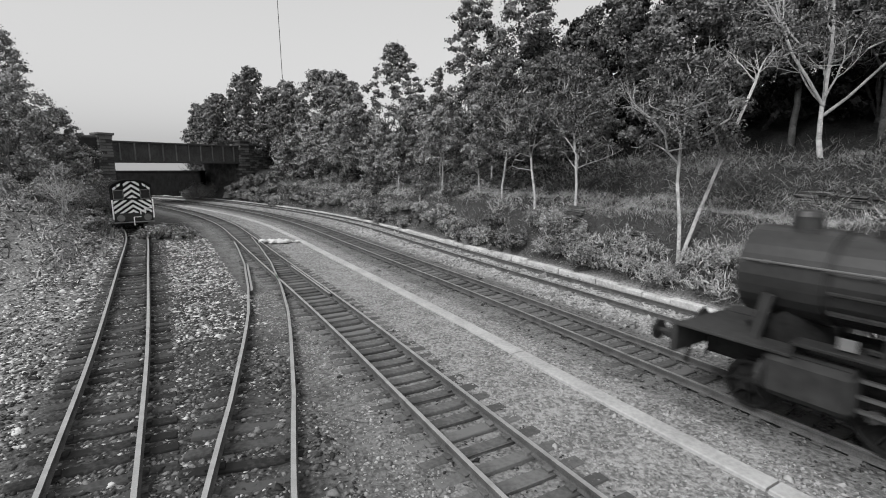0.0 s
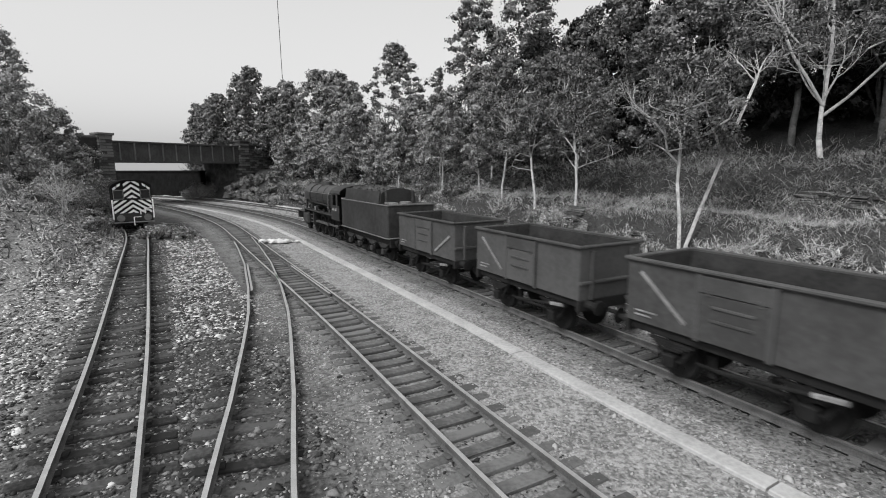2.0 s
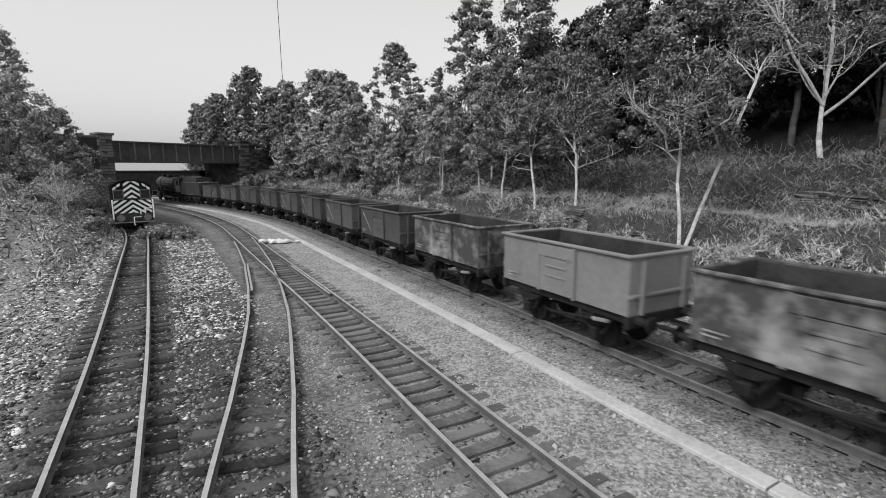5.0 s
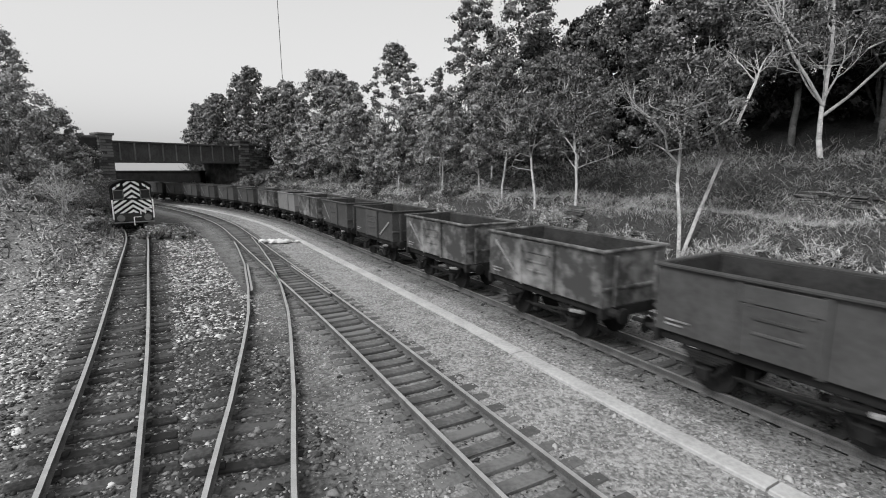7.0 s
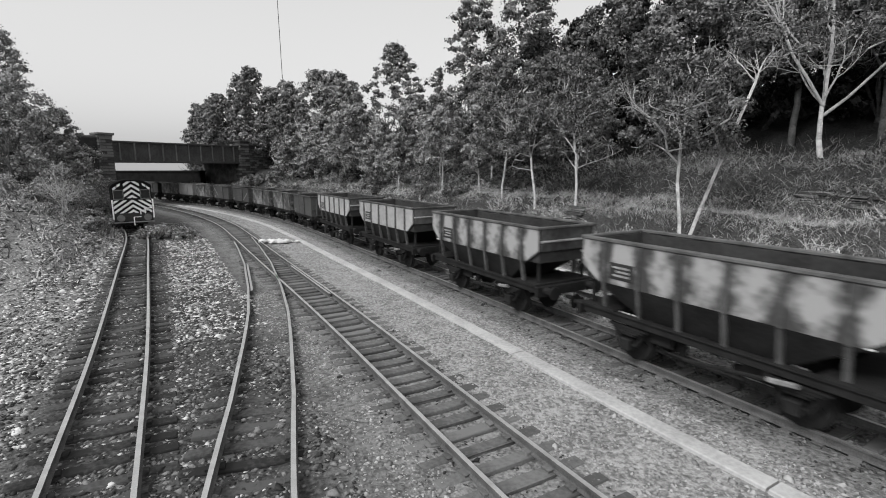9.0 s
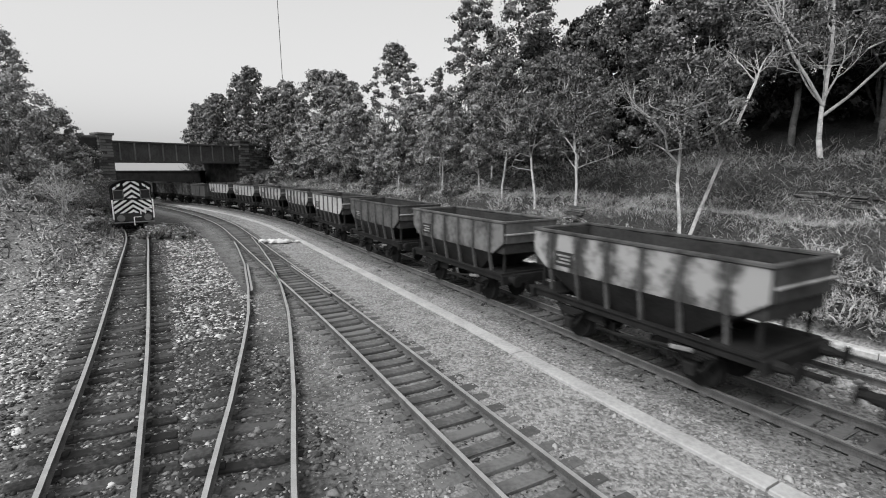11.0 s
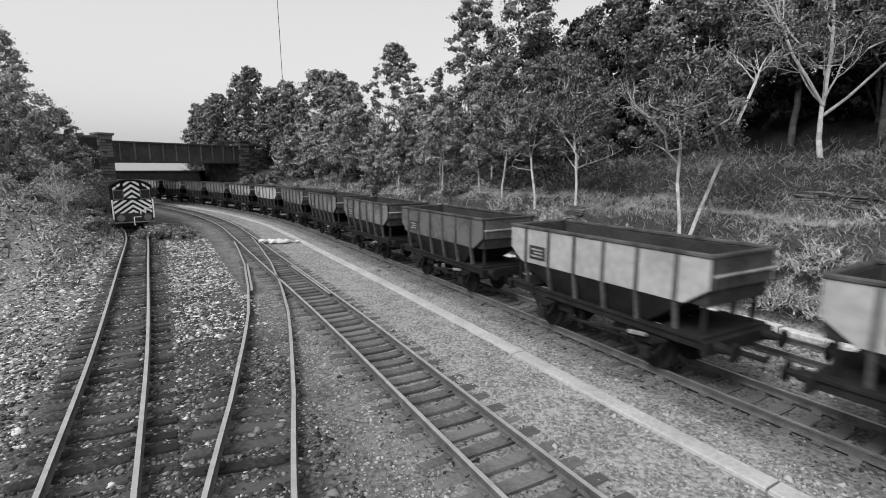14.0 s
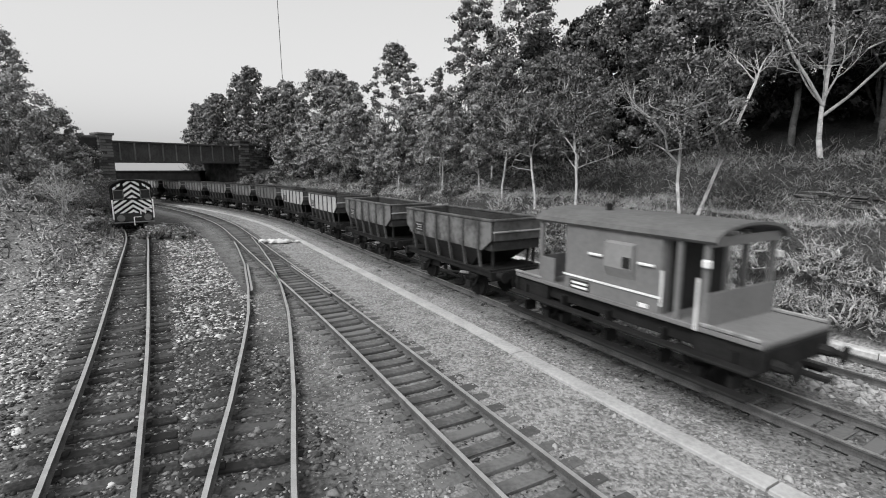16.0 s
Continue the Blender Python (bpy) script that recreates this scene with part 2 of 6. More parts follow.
def ground_material():
    m = mat("ground_cover", 0.1, 0.42, 0.95, 1.2, 12, bump=0.9, dist=0.06, contrast=(0.38, 0.6))
    n, l = m.node_tree.nodes, m.node_tree.links
    b = n["Principled BSDF"]
    at_ = n.new("ShaderNodeAttribute")
    at_.attribute_name = "off"
    tone = n.new("ShaderNodeValToRGB")
    cr = tone.color_ramp
    # cover by distance across the line: bank soil, coarse pale stone, ballast, cinders, rubble
    stops = [(-20, 0.035), (-9, 0.055), (-6.0, 0.08), (-5.6, 0.5), (-2.4, 0.46), (-1.6, 0.18), (1.4, 0.19), (2.0, 0.32), (4.6, 0.32), (5.2, 0.25), (6.8, 0.22), (7.4, 0.2), (8.6, 0.11), (9.4, 0.075), (13.0, 0.075), (14.2, 0.26), (22, 0.26)]
    while len(cr.elements) < len(stops):
        cr.elements.new(0.5)
    for e, (o, v) in zip(cr.elements, stops):
        e.position, e.color = (o + 20) / 60, (v, v, v, 1)
    l.new(at_.outputs["Fac"], tone.inputs[0])
    mul = n.new("ShaderNodeMixRGB")
    mul.blend_type = "MULTIPLY"
    mul.inputs[0].default_value = 1.0
    ramp = n["Color Ramp"]
    n["Math"].inputs[1].default_value, n["Math.001"].inputs[1].default_value = 0.3, 0.7
    ramp.color_ramp.elements[0].color = (0.34, 0.34, 0.34, 1)
    ramp.color_ramp.elements[1].color = (1, 1, 1, 1)
    l.new(tone.outputs[0], mul.inputs[1])
    l.new(ramp.outputs[0], mul.inputs[2])
    l.new(mul.outputs[0], b.inputs["Base Color"])
    return m


ground()


# ---- track ----
G = 1.257 / 2


def sweep(points, profile, mats, rows=None):
    """Sweeps a closed (across, up) profile along rows of (x, y, heading); the profile's segment rows[i] gives the material."""
    v, f, mi = [], [], []
    n = len(profile)
    for x, y, th in points:
        sx, cy = -math.sin(th), math.cos(th)
        v += [(x + a * sx, y + a * cy, z) for a, z in profile]
    for i in range(len(points) - 1):
        for j in range(n):
            f.append((i * n + j, i * n + (j + 1) % n, (i + 1) * n + (j + 1) % n, (i + 1) * n + j))
            mi.append(rows[j] if rows else 0)
    f += [tuple(range(n))[::-1], tuple(range((len(points) - 1) * n, len(points) * n))]
    mi += [0, 0]
    me = mesh_of("sweep", v, f, mats)
    me.polygons.foreach_set("material_index", mi)
    return me


RAIL = [(-0.065, -0.17), (0.065, -0.17), (0.02, -0.13), (0.02, -0.05), (0.048, -0.035), (0.042, 0.0), (-0.042, 0.0), (-0.048, -0.035), (-0.02, -0.05), (-0.02, -0.13)]
RAIL_M = [0, 0, 0, 0, 0, 1, 0, 0, 0, 0]


def rail_on(track, centre, side, s0, s1, step=0.6):
    pts = []
    for s in np.arange(s0, s1 + 0.01, step):
        x, y, th = centre(s)
        pts.append((x - side * math.sin(th), y + side * math.cos(th), th))
    ob = new("rail", sweep(pts, RAIL, [M["rail_side"], M["rail_top"]], RAIL_M))
    ob.name = "rail"
    ob.parent = track


def sleeper_mesh(length, seed):
    rnd = random.Random(seed)
    bm = bmesh.new()
    box(bm, -0.135, 0.135, -length / 2, length / 2, -0.27, -0.165, 0.02)
    for sd in (-G, G):
        for w in (-1, 1):
            box(bm, -0.09, 0.09, sd + w * 0.1 - 0.05, sd + w * 0.1 + 0.05, -0.17, -0.12)
    for v in bm.verts:
        v.co += Vector((rnd.uniform(-0.012, 0.012), rnd.uniform(-0.02, 0.02), rnd.uniform(-0.008, 0.004)))
    bmesh.ops.scale(bm, vec=(U, U, U), verts=bm.verts)
    me = bpy.data.meshes.new("sleeper")
    bm.to_mesh(me)
    bm.free()
    return me


def centre_line(off):
    """A track beside the running line; off is a number or rows of (s, offset)."""
    if isinstance(off, (int, float)):
        return lambda s: line(s, off)
    ks, ko = [a for a, _ in off], [b for _, b in off]

    def place(s):
        o = float(np.interp(s, ks, ko))
        g = float(np.interp(s + 0.5, ks, ko) - np.interp(s - 0.5, ks, ko))
        x, y, th = line(s, o)
        return x, y, th + math.atan(g)
    return place


def sleepers_on(track, centre, s0, s1, gap, mesh, material, jitter, lift=0.0, skip=None):
    for me in mesh:
        if not me.materials:
            me.materials.append(material)
    rnd = random.Random(int(s1 * 7 + s0))
    for i, s in enumerate(np.arange(s0, s1, gap)):
        if skip and skip(s):
            continue
        x, y, th = centre(s)
        ob = new("sleeper", mesh[i % len(mesh)])
        ob.parent = track
        ob.matrix_basis = at(x, y, lift + rnd.uniform(-jitter, jitter) * 0.5, 0, 0, math.degrees(th) + rnd.uniform(-1, 1) * jitter * 80)


def tracks():
    new_sl = [sleeper_mesh(2.5, k) for k in range(4)]
    old_sl = [sleeper_mesh(2.45, 10 + k) for k in range(4)]
    main = tagged(thing("track_main", at(0, 0, 0), "running line with flat-bottom rails on grey sleepers", "railway track", kind="structure"))
    far = thing("track_far", at(0, 0, 0), "outer line with weathered rails half buried in pale stone", "railway track", kind="structure")
    loop = thing("track_loop", at(0, 0, 0), "inner line with clean sleepers on fine ballast", "railway track", kind="structure")
    side = thing("track_siding", at(0, 0, 0), "overgrown siding with rusty rails and dark sleepers", "railway track", kind="structure")
    turn = thing("track_turnout", at(0, 0, 0), "turnout leg leaving the inner line, dark sunken sleepers", "railway track", kind="structure")
    c_main, c_loop = centre_line(0.0), centre_line([(-30, 6.0), (40, 6.0), (56, 5.7), (75, 5.2), (140, 5.2)])
    c_far = centre_line([(-30, -3.75), (20, -3.75), (40, -4.4), (140, -4.4)])
    c_side = centre_line([(-30, 11.7), (10, 12.0), (25, 12.2), (40, 12.45), (60, 12.9)])
    c_turn = centre_line(TURN)
    for tr, c, s0, s1 in ((main, c_main, -60, 150), (far, c_far, -25, 110), (loop, c_loop, -10, 110), (side, c_side, -5, 62)):
        for sd in (G, -G):
            rail_on(tr, c, sd, s0, s1)
    sleepers_on(main, c_main, -18, 110, 0.54, new_sl, M["sleeper_dark"], 0.015, -0.045)
    sleepers_on(loop, c_loop, 0, 95, 0.54, [m.copy() for m in new_sl], M["sleeper"], 0.015, -0.012)
    sleepers_on(far, c_far, 0, 90, 0.54, [m.copy() for m in new_sl], M["sleeper"], 0.02, -0.09)
    sleepers_on(side, c_side, 0, 60, 0.6, old_sl, M["sleeper_old"], 0.05, -0.075)
    sleepers_on(turn, c_turn, 0, 34, 0.6, [m.copy() for m in old_sl], M["sleeper_old"], 0.05, -0.075, lambda s: s > 30)
    for sd, s1 in ((G, 36), (-G, 38)):
        rail_on(turn, c_turn, sd, -2, s1, 0.4)
    # check rails beside the crossing
    rail_on(turn, c_turn, G - 0.13, 21.5, 27.5, 0.4)
    rail_on(loop, c_loop, -G + 0.13, 19.5, 26, 0.4)


TURN = [(-4, 11.9), (4, 10.7), (8.4, 9.88), (11.6, 9.2), (15.4, 8.5), (18.2, 8.0), (22, 7.45), (27.5, 6.8), (33, 6.4), (38, 6.15), (44, 6.02), (60, 6.0)]
tracks()

strip = thing("cable_trough", at(0, 0, 0), "pale concrete cable trough laid along the ballast", "cable trough", kind="structure")
for k in range(21):
    s0 = -13.9 + 6.3 * k
    ob = new("slab", sweep([line(s, 2.72) for s in np.linspace(s0, s0 + 6.26, 9)], [(-0.21, -0.26), (0.21, -0.26), (0.2, -0.15), (0.17, -0.135), (-0.17, -0.135), (-0.2, -0.15)], [M["concrete"]]))
    ob.parent = strip
kerb = thing("kerb", at(0, 0, 0), "worn pale kerb at the foot of the cutting", "kerb", kind="structure")
kr = random.Random(21)
for k in range(96):
    s0 = -12 + 1.22 * k
    j, h = kr.uniform(-0.03, 0.03), kr.uniform(-0.05, 0.04)
    ko = [float(np.interp(s, [0, 14, 20, 60], [-5.0, -5.05, -5.5, -5.5])) + j for s in (s0, s0 + 0.6, s0 + 1.19)]
    w = kr.uniform(0.15, 0.2)
    ob = new("kerb_stone", sweep([line(s, o) for s, o in zip((s0, s0 + 0.6, s0 + 1.19), ko)], [(-w, -0.26), (w, -0.26), (w, 0.0 + h), (w - 0.04, 0.04 + h), (-w + 0.05, 0.03 + h), (-w, -0.01 + h)], [M["kerb"]]))
    ob.parent = kerb


# ---- the bridge ----
def bridge():
    t = thing("road_bridge", at(0, 0, 0), "dark plate girder road bridge on coursed stone piers", "bridge")
    L0, R0 = Vector((-42.8, 63.7, 0)), Vector((-33.0, 80.5, 0))
    d = (L0 - R0)
    ang = math.degrees(math.atan2(d.y, d.x))
    span = d.length
    base = at(R0.x, R0.y, 0, 0, 0, ang)
    t.matrix_basis = base
    # local x runs from the cutting side to the siding side, y faces along the line
    bm = bmesh.new()
    box(bm, 0.2, span - 0.2, -0.25, 0.25, 5.75, 8.25, 0.03)
    girder = part("girder", bm, M["girder"], t)
    for z, h in ((8.28, 0.12), (5.72, 0.14)):
        bm = bmesh.new()
        box(bm, 0.2, span - 0.2, -0.45, 0.45, z - h, z + h, 0.03)
        part("flange", bm, M["girder"], girder)
    n = 10
    for k in range(n):
        bm = bmesh.new()
        x = 1.2 + (span - 2.4) * k / (n - 1)
        box(bm, x - 0.07, x + 0.07, -0.42, 0.42, 5.9, 8.15, 0.02)
        part("stiffener", bm, M["girder_rib"], girder)
    # the gloom under the bridge is put into the deck's near-black colour
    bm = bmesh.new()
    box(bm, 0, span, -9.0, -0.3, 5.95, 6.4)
    part("deck", bm, M["black_and_shade"], t)
    bm = bmesh.new()
    box(bm, 0.2, span - 0.2, -9.5, -9.0, 5.75, 8.25, 0.03)
    part("far_girder", bm, M["girder"], t)
    for name, x0, x1 in (("pier", -1.4, 0.2), ("pier", span - 0.2, span + 1.3)):
        bm = bmesh.new()
        box(bm, x0, x1, -0.7, 0.7, -0.3, 9.0)
        pier = part(name, bm, M["mortar"], t, "coursed stone pier")
        bm = bmesh.new()
        box(bm, x0 - 0.25, x1 + 0.25, -0.95, 0.95, 9.0, 9.3, 0.05)
        box(bm, x0 - 0.1, x1 + 0.1, -0.8, 0.8, 8.75, 9.0, 0.03)
        part("cap", bm, M["brick"], pier, "dark stone cap")
        courses(pier, x0, x1, -0.7, 0.7, -0.2, 8.7)
        bm = bmesh.new()
        box(bm, x0 + 0.2, x1 - 0.1, -9.5, -0.7, -0.3, 6.0)
        part("abutment", bm, M["brick"], t)
    # wing walls: parapet and falling wing
    for x0, x1, sx in ((span + 1.3, span + 11, -1), (-7.5, -1.4, 1)):
        bm = bmesh.new()
        if sx > 0:
            vs = [(x1, 8.6), (x1 - 3.4, 8.3), (x0 - 1.5, 3.0), (x0 - 1.5, -0.3), (x1, -0.3)]
        else:
            vs = [(x0, 8.6), (x1, 8.6), (x1, 0.0), (x0, 0.0)]
        a = [bm.verts.new((x, 0.3, z)) for x, z in vs]
        b = [bm.verts.new((x, -0.4, z)) for x, z in vs]
        bm.faces.new(a), bm.faces.new(b[::-1])
        for i in range(len(vs)):
            j = (i + 1) % len(vs)
            bm.faces.new((a[i], b[i], b[j], a[j]))
        bmesh.ops.recalc_face_normals(bm, faces=bm.faces)
        wing = part("wing_wall", bm, M["mortar"], t, "dark brick wing wall")
        bm = bmesh.new()
        pts = vs[:3] if sx > 0 else vs[:2]
        for (xa, za), (xb, zb_) in zip(pts[:-1], pts[1:]):
            tube(bm, (xa, -0.05, za), (xb, -0.05, zb_), 0.35, seg=6)
        part("coping", bm, M["girder"], wing)
        if sx > 0:
            courses(wing, x0 - 1.5, x1, 0.3, 0.3, 0.5, 8.3, lambda x, z: z < 8.0 - max(0, x1 - 3.4 - x) * 1.4)


BRICK_ME = {}


def brick_mesh(w, h, d):
    key = (round(w, 2), round(h, 2), round(d, 2))
    if key not in BRICK_ME:
        bm = bmesh.new()
        box(bm, -w / 2, w / 2, -d / 2, d / 2, -h / 2, h / 2, 0.03)
        bmesh.ops.scale(bm, vec=(U, U, U), verts=bm.verts)
        me = bpy.data.meshes.new("stone")
        bm.to_mesh(me)
        bm.free()
        me.materials.append(M["brick"])
        BRICK_ME[key] = me
    return BRICK_ME[key]


def courses(parent, x0, x1, y0, y1, z0, z1, keep=None):
    """Squared stones, each a piece of its own, standing a little proud of the wall's faces."""
    rnd = random.Random(int(x0 * 10))
    h = 0.36
    k = 0
    z = z0 + h / 2
    while z < z1:
        w = 0.8
        for face in ("front", "back") if y0 == y1 else ("front", "end0", "end1"):
            if face == "back":
                continue
            a, b = (x0, x1) if face == "front" else (y0, y1)
            n = max(1, int((b - a) / w))
            step = (b - a) / n
            shift = step / 2 if k % 2 else 0
            cuts = [a] + [a + shift + i * step for i in range(0 if shift else 1, n)] + [b]
            for c0, c1 in zip(cuts[:-1], cuts[1:]):
                if c1 - c0 < 0.12:
                    continue
                mid = (c0 + c1) / 2
                if keep and not keep(mid, z):
                    continue
                ob = new("stone", brick_mesh(c1 - c0 - 0.05, h - 0.05, 0.12))
                ob.parent = parent
                j = rnd.uniform(-0.02, 0.02)
                if face == "front":
                    ob.matrix_basis = at(mid, y1 + 0.02 + j, z)
                else:
                    ob.matrix_basis = at((x0 - 0.02 if face == "end0" else x1 + 0.02) + j, mid, z, 0, 0, 90)
        z += h
        k += 1


bridge()


# ---- rolling stock: local x runs forward, y to the left, z = 0 on the rail head ----
TRAIN = []
RODS = []


def wheelset(parent, x, r, spokes=0):
    """Axle with two wheels, keyed as one part."""
    bm = bmesh.new()
    tube(bm, (0, -0.95, 0), (0, 0.95, 0), 0.07, seg=8)
    for sd in (-1, 1):
        tube(bm, (0, sd * 0.56, 0), (0, sd * 0.60, 0), r + 0.045, seg=24)
        if spokes:
            n = 24
            for i in range(n):
                a0, a1 = 2 * math.pi * i / n, 2 * math.pi * (i + 1) / n
                pts = [(rr * math.cos(a), yy, rr * math.sin(a)) for a in (a0, a1) for rr in (r * 0.86, r) for yy in (sd * 0.6, sd * 0.72)]
                v = [bm.verts.new(q) for q in pts]
                for q in ((0, 1, 5, 4), (2, 3, 7, 6), (1, 3, 7, 5), (0, 2, 6, 4)):
                    bm.faces.new([v[k] for k in q])
            for i in range(spokes):
                a = 2 * math.pi * i / spokes
                tube(bm, (0, sd * 0.66, 0), (r * 0.9 * math.cos(a), sd * 0.66, r * 0.9 * math.sin(a)), 0.035, 0.03, 5)
            tube(bm, (0, sd * 0.6, 0), (0, sd * 0.76, 0), 0.16, seg=10)
        else:
            tube(bm, (0, sd * 0.6, 0), (0, sd * 0.7, 0), r, seg=24)
            for i in range(3):
                a = 2 * math.pi * i / 3
                tube(bm, (r * 0.55 * math.cos(a), sd * 0.69, r * 0.55 * math.sin(a)), (r * 0.55 * math.cos(a), sd * 0.715, r * 0.55 * math.sin(a)), r * 0.2, seg=8)
    w = part("wheelset", bm, M["underframe"], parent, "dark steel wheels on an axle")
    w.matrix_basis = at(x, 0, r)
    return w


def buffers(parent, x_beam, length=0.45, y=0.87, z=1.05):
    for sx in ((1, -1) if x_beam else ()):
        for sy in (-1, 1):
            bm = bmesh.new()
            tube(bm, (sx * x_beam, sy * y, z), (sx * (x_beam + length * 0.6), sy * y, z), 0.13, 0.1, 10)
            tube(bm, (sx * (x_beam + length * 0.5), sy * y, z), (sx * (x_beam + length * 0.92), sy * y, z), 0.07, seg=8)
            tube(bm, (sx * (x_beam + length * 0.92), sy * y, z), (sx * (x_beam + length), sy * y, z), 0.21, 0.19, 14)
            part("buffer", bm, M["underframe"], parent)


def axle_guards(parent, xs, y=0.98, r=0.48):
    for x in xs:
        for sy in (-1, 1):
            bm = bmesh.new()
            prism_pts = [(-0.55, 0.98), (-0.2, 0.45), (0.2, 0.45), (0.55, 0.98)]
            for (x0, z0), (x1, z1) in zip(prism_pts[:-1], prism_pts[1:]):
                tube(bm, (x + x0, sy * y, z0), (x + x1, sy * y, z1), 0.045, seg=5)
            box(bm, x - 0.14, x + 0.14, sy * (y + 0.06) - 0.12, sy * (y + 0.06) + 0.12, r - 0.15, r + 0.14, 0.03)
            for k in range(4):
                box(bm, x - 0.55 + k * 0.11, x + 0.55 - k * 0.11, sy * (y + 0.05) - 0.05, sy * (y + 0.05) + 0.05, 0.86 - k * 0.055, 0.91 - k * 0.055)
            part("axle_guard", bm, M["underframe"], parent)


def brake_gear(parent, pale_tip):
    for sy in (-1, 1):
        bm = bmesh.new()
        tube(bm, (0.3, sy * 1.06, 0.6), (-1.9, sy * 1.2, 0.92), 0.045, 0.035, 6)
        tube(bm, (-1.35, sy * 1.06, 0.98), (-1.35, sy * 1.06, 0.5), 0.035, seg=5)
        tube(bm, (0.9, sy * 0.8, 0.5), (-0.9, sy * 0.8, 0.5), 0.04, seg=5)
        for x in (0.62, -0.62):
            box(bm, x - 0.1, x + 0.1, sy * 0.66 - 0.05, sy * 0.66 + 0.05, 0.25, 0.75, 0.02)
        lev = part("brake_lever", bm, M["underframe"], parent)
        if pale_tip:
            bm = bmesh.new()
            tube(bm, (-1.45, sy * 1.18, 0.86), (-1.95, sy * 1.21, 0.93), 0.055, seg=6)
            part("lever_grip", bm, M["stripe_paint"], lev, "worn pale grip")


def couplings(parent, x):
    for sx in (-1, 1):
        bm = bmesh.new()
        box(bm, sx * (x + 0.3) - 0.32, sx * (x + 0.3) + 0.32, -0.06, 0.06, 0.72, 0.82, 0.02)
        tube(bm, (sx * (x + 0.55), -0.16, 0.8), (sx * (x + 0.55), 0.16, 0.8), 0.05, seg=6)
        part("coupling", bm, M["underframe"], parent)


def underframe(parent, L, w=1.0, z0=0.95, z1=1.18):
    bm = bmesh.new()
    for sy in (-1, 1):
        box(bm, -L / 2, L / 2, sy * w - 0.06, sy * w + 0.06, z0, z1, 0.015)
        box(bm, -L / 2, L / 2, sy * (w + 0.07) - 0.05, sy * (w + 0.07) + 0.05, z1 - 0.04, z1)
    for sx in (-1, 1):
        box(bm, sx * L / 2 - 0.07, sx * L / 2 + 0.07, -1.2, 1.2, z0 - 0.08, z1, 0.015)
    box(bm, -L / 2, L / 2, -0.25, 0.25, z0, z1 - 0.05)
    for k in range(5):
        x = -L / 2 + L * (k + 0.5) / 5
        box(bm, x - 0.05, x + 0.05, -w, w, z0 + 0.05, z1 - 0.02)
    part("underframe", bm, M["underframe"], parent, "grimy black steel underframe")


def tub(bm, L, W, z0, z1, th):
    """An open box with walls th thick; its inside takes the second material."""
    o = [bm.verts.new((x, y, z)) for z in (z0, z1) for x, y in ((-L, -W), (L, -W), (L, W), (-L, W))]
    i = [bm.verts.new((x, y, z)) for z in (z0 + th, z1) for x, y in ((-L + th, -W + th), (L - th, -W + th), (L - th, W - th), (-L + th, W - th))]
    bm.faces.new(o[3::-1])
    bm.faces.new(i[:4]).material_index = 1
    for k in range(4):
        j = (k + 1) % 4
        bm.faces.new((o[k], o[j], o[4 + j], o[4 + k]))
        bm.faces.new((i[j], i[k], i[4 + k], i[4 + j])).material_index = 1
        bm.faces.new((o[4 + k], o[4 + j], i[4 + j], i[4 + k]))


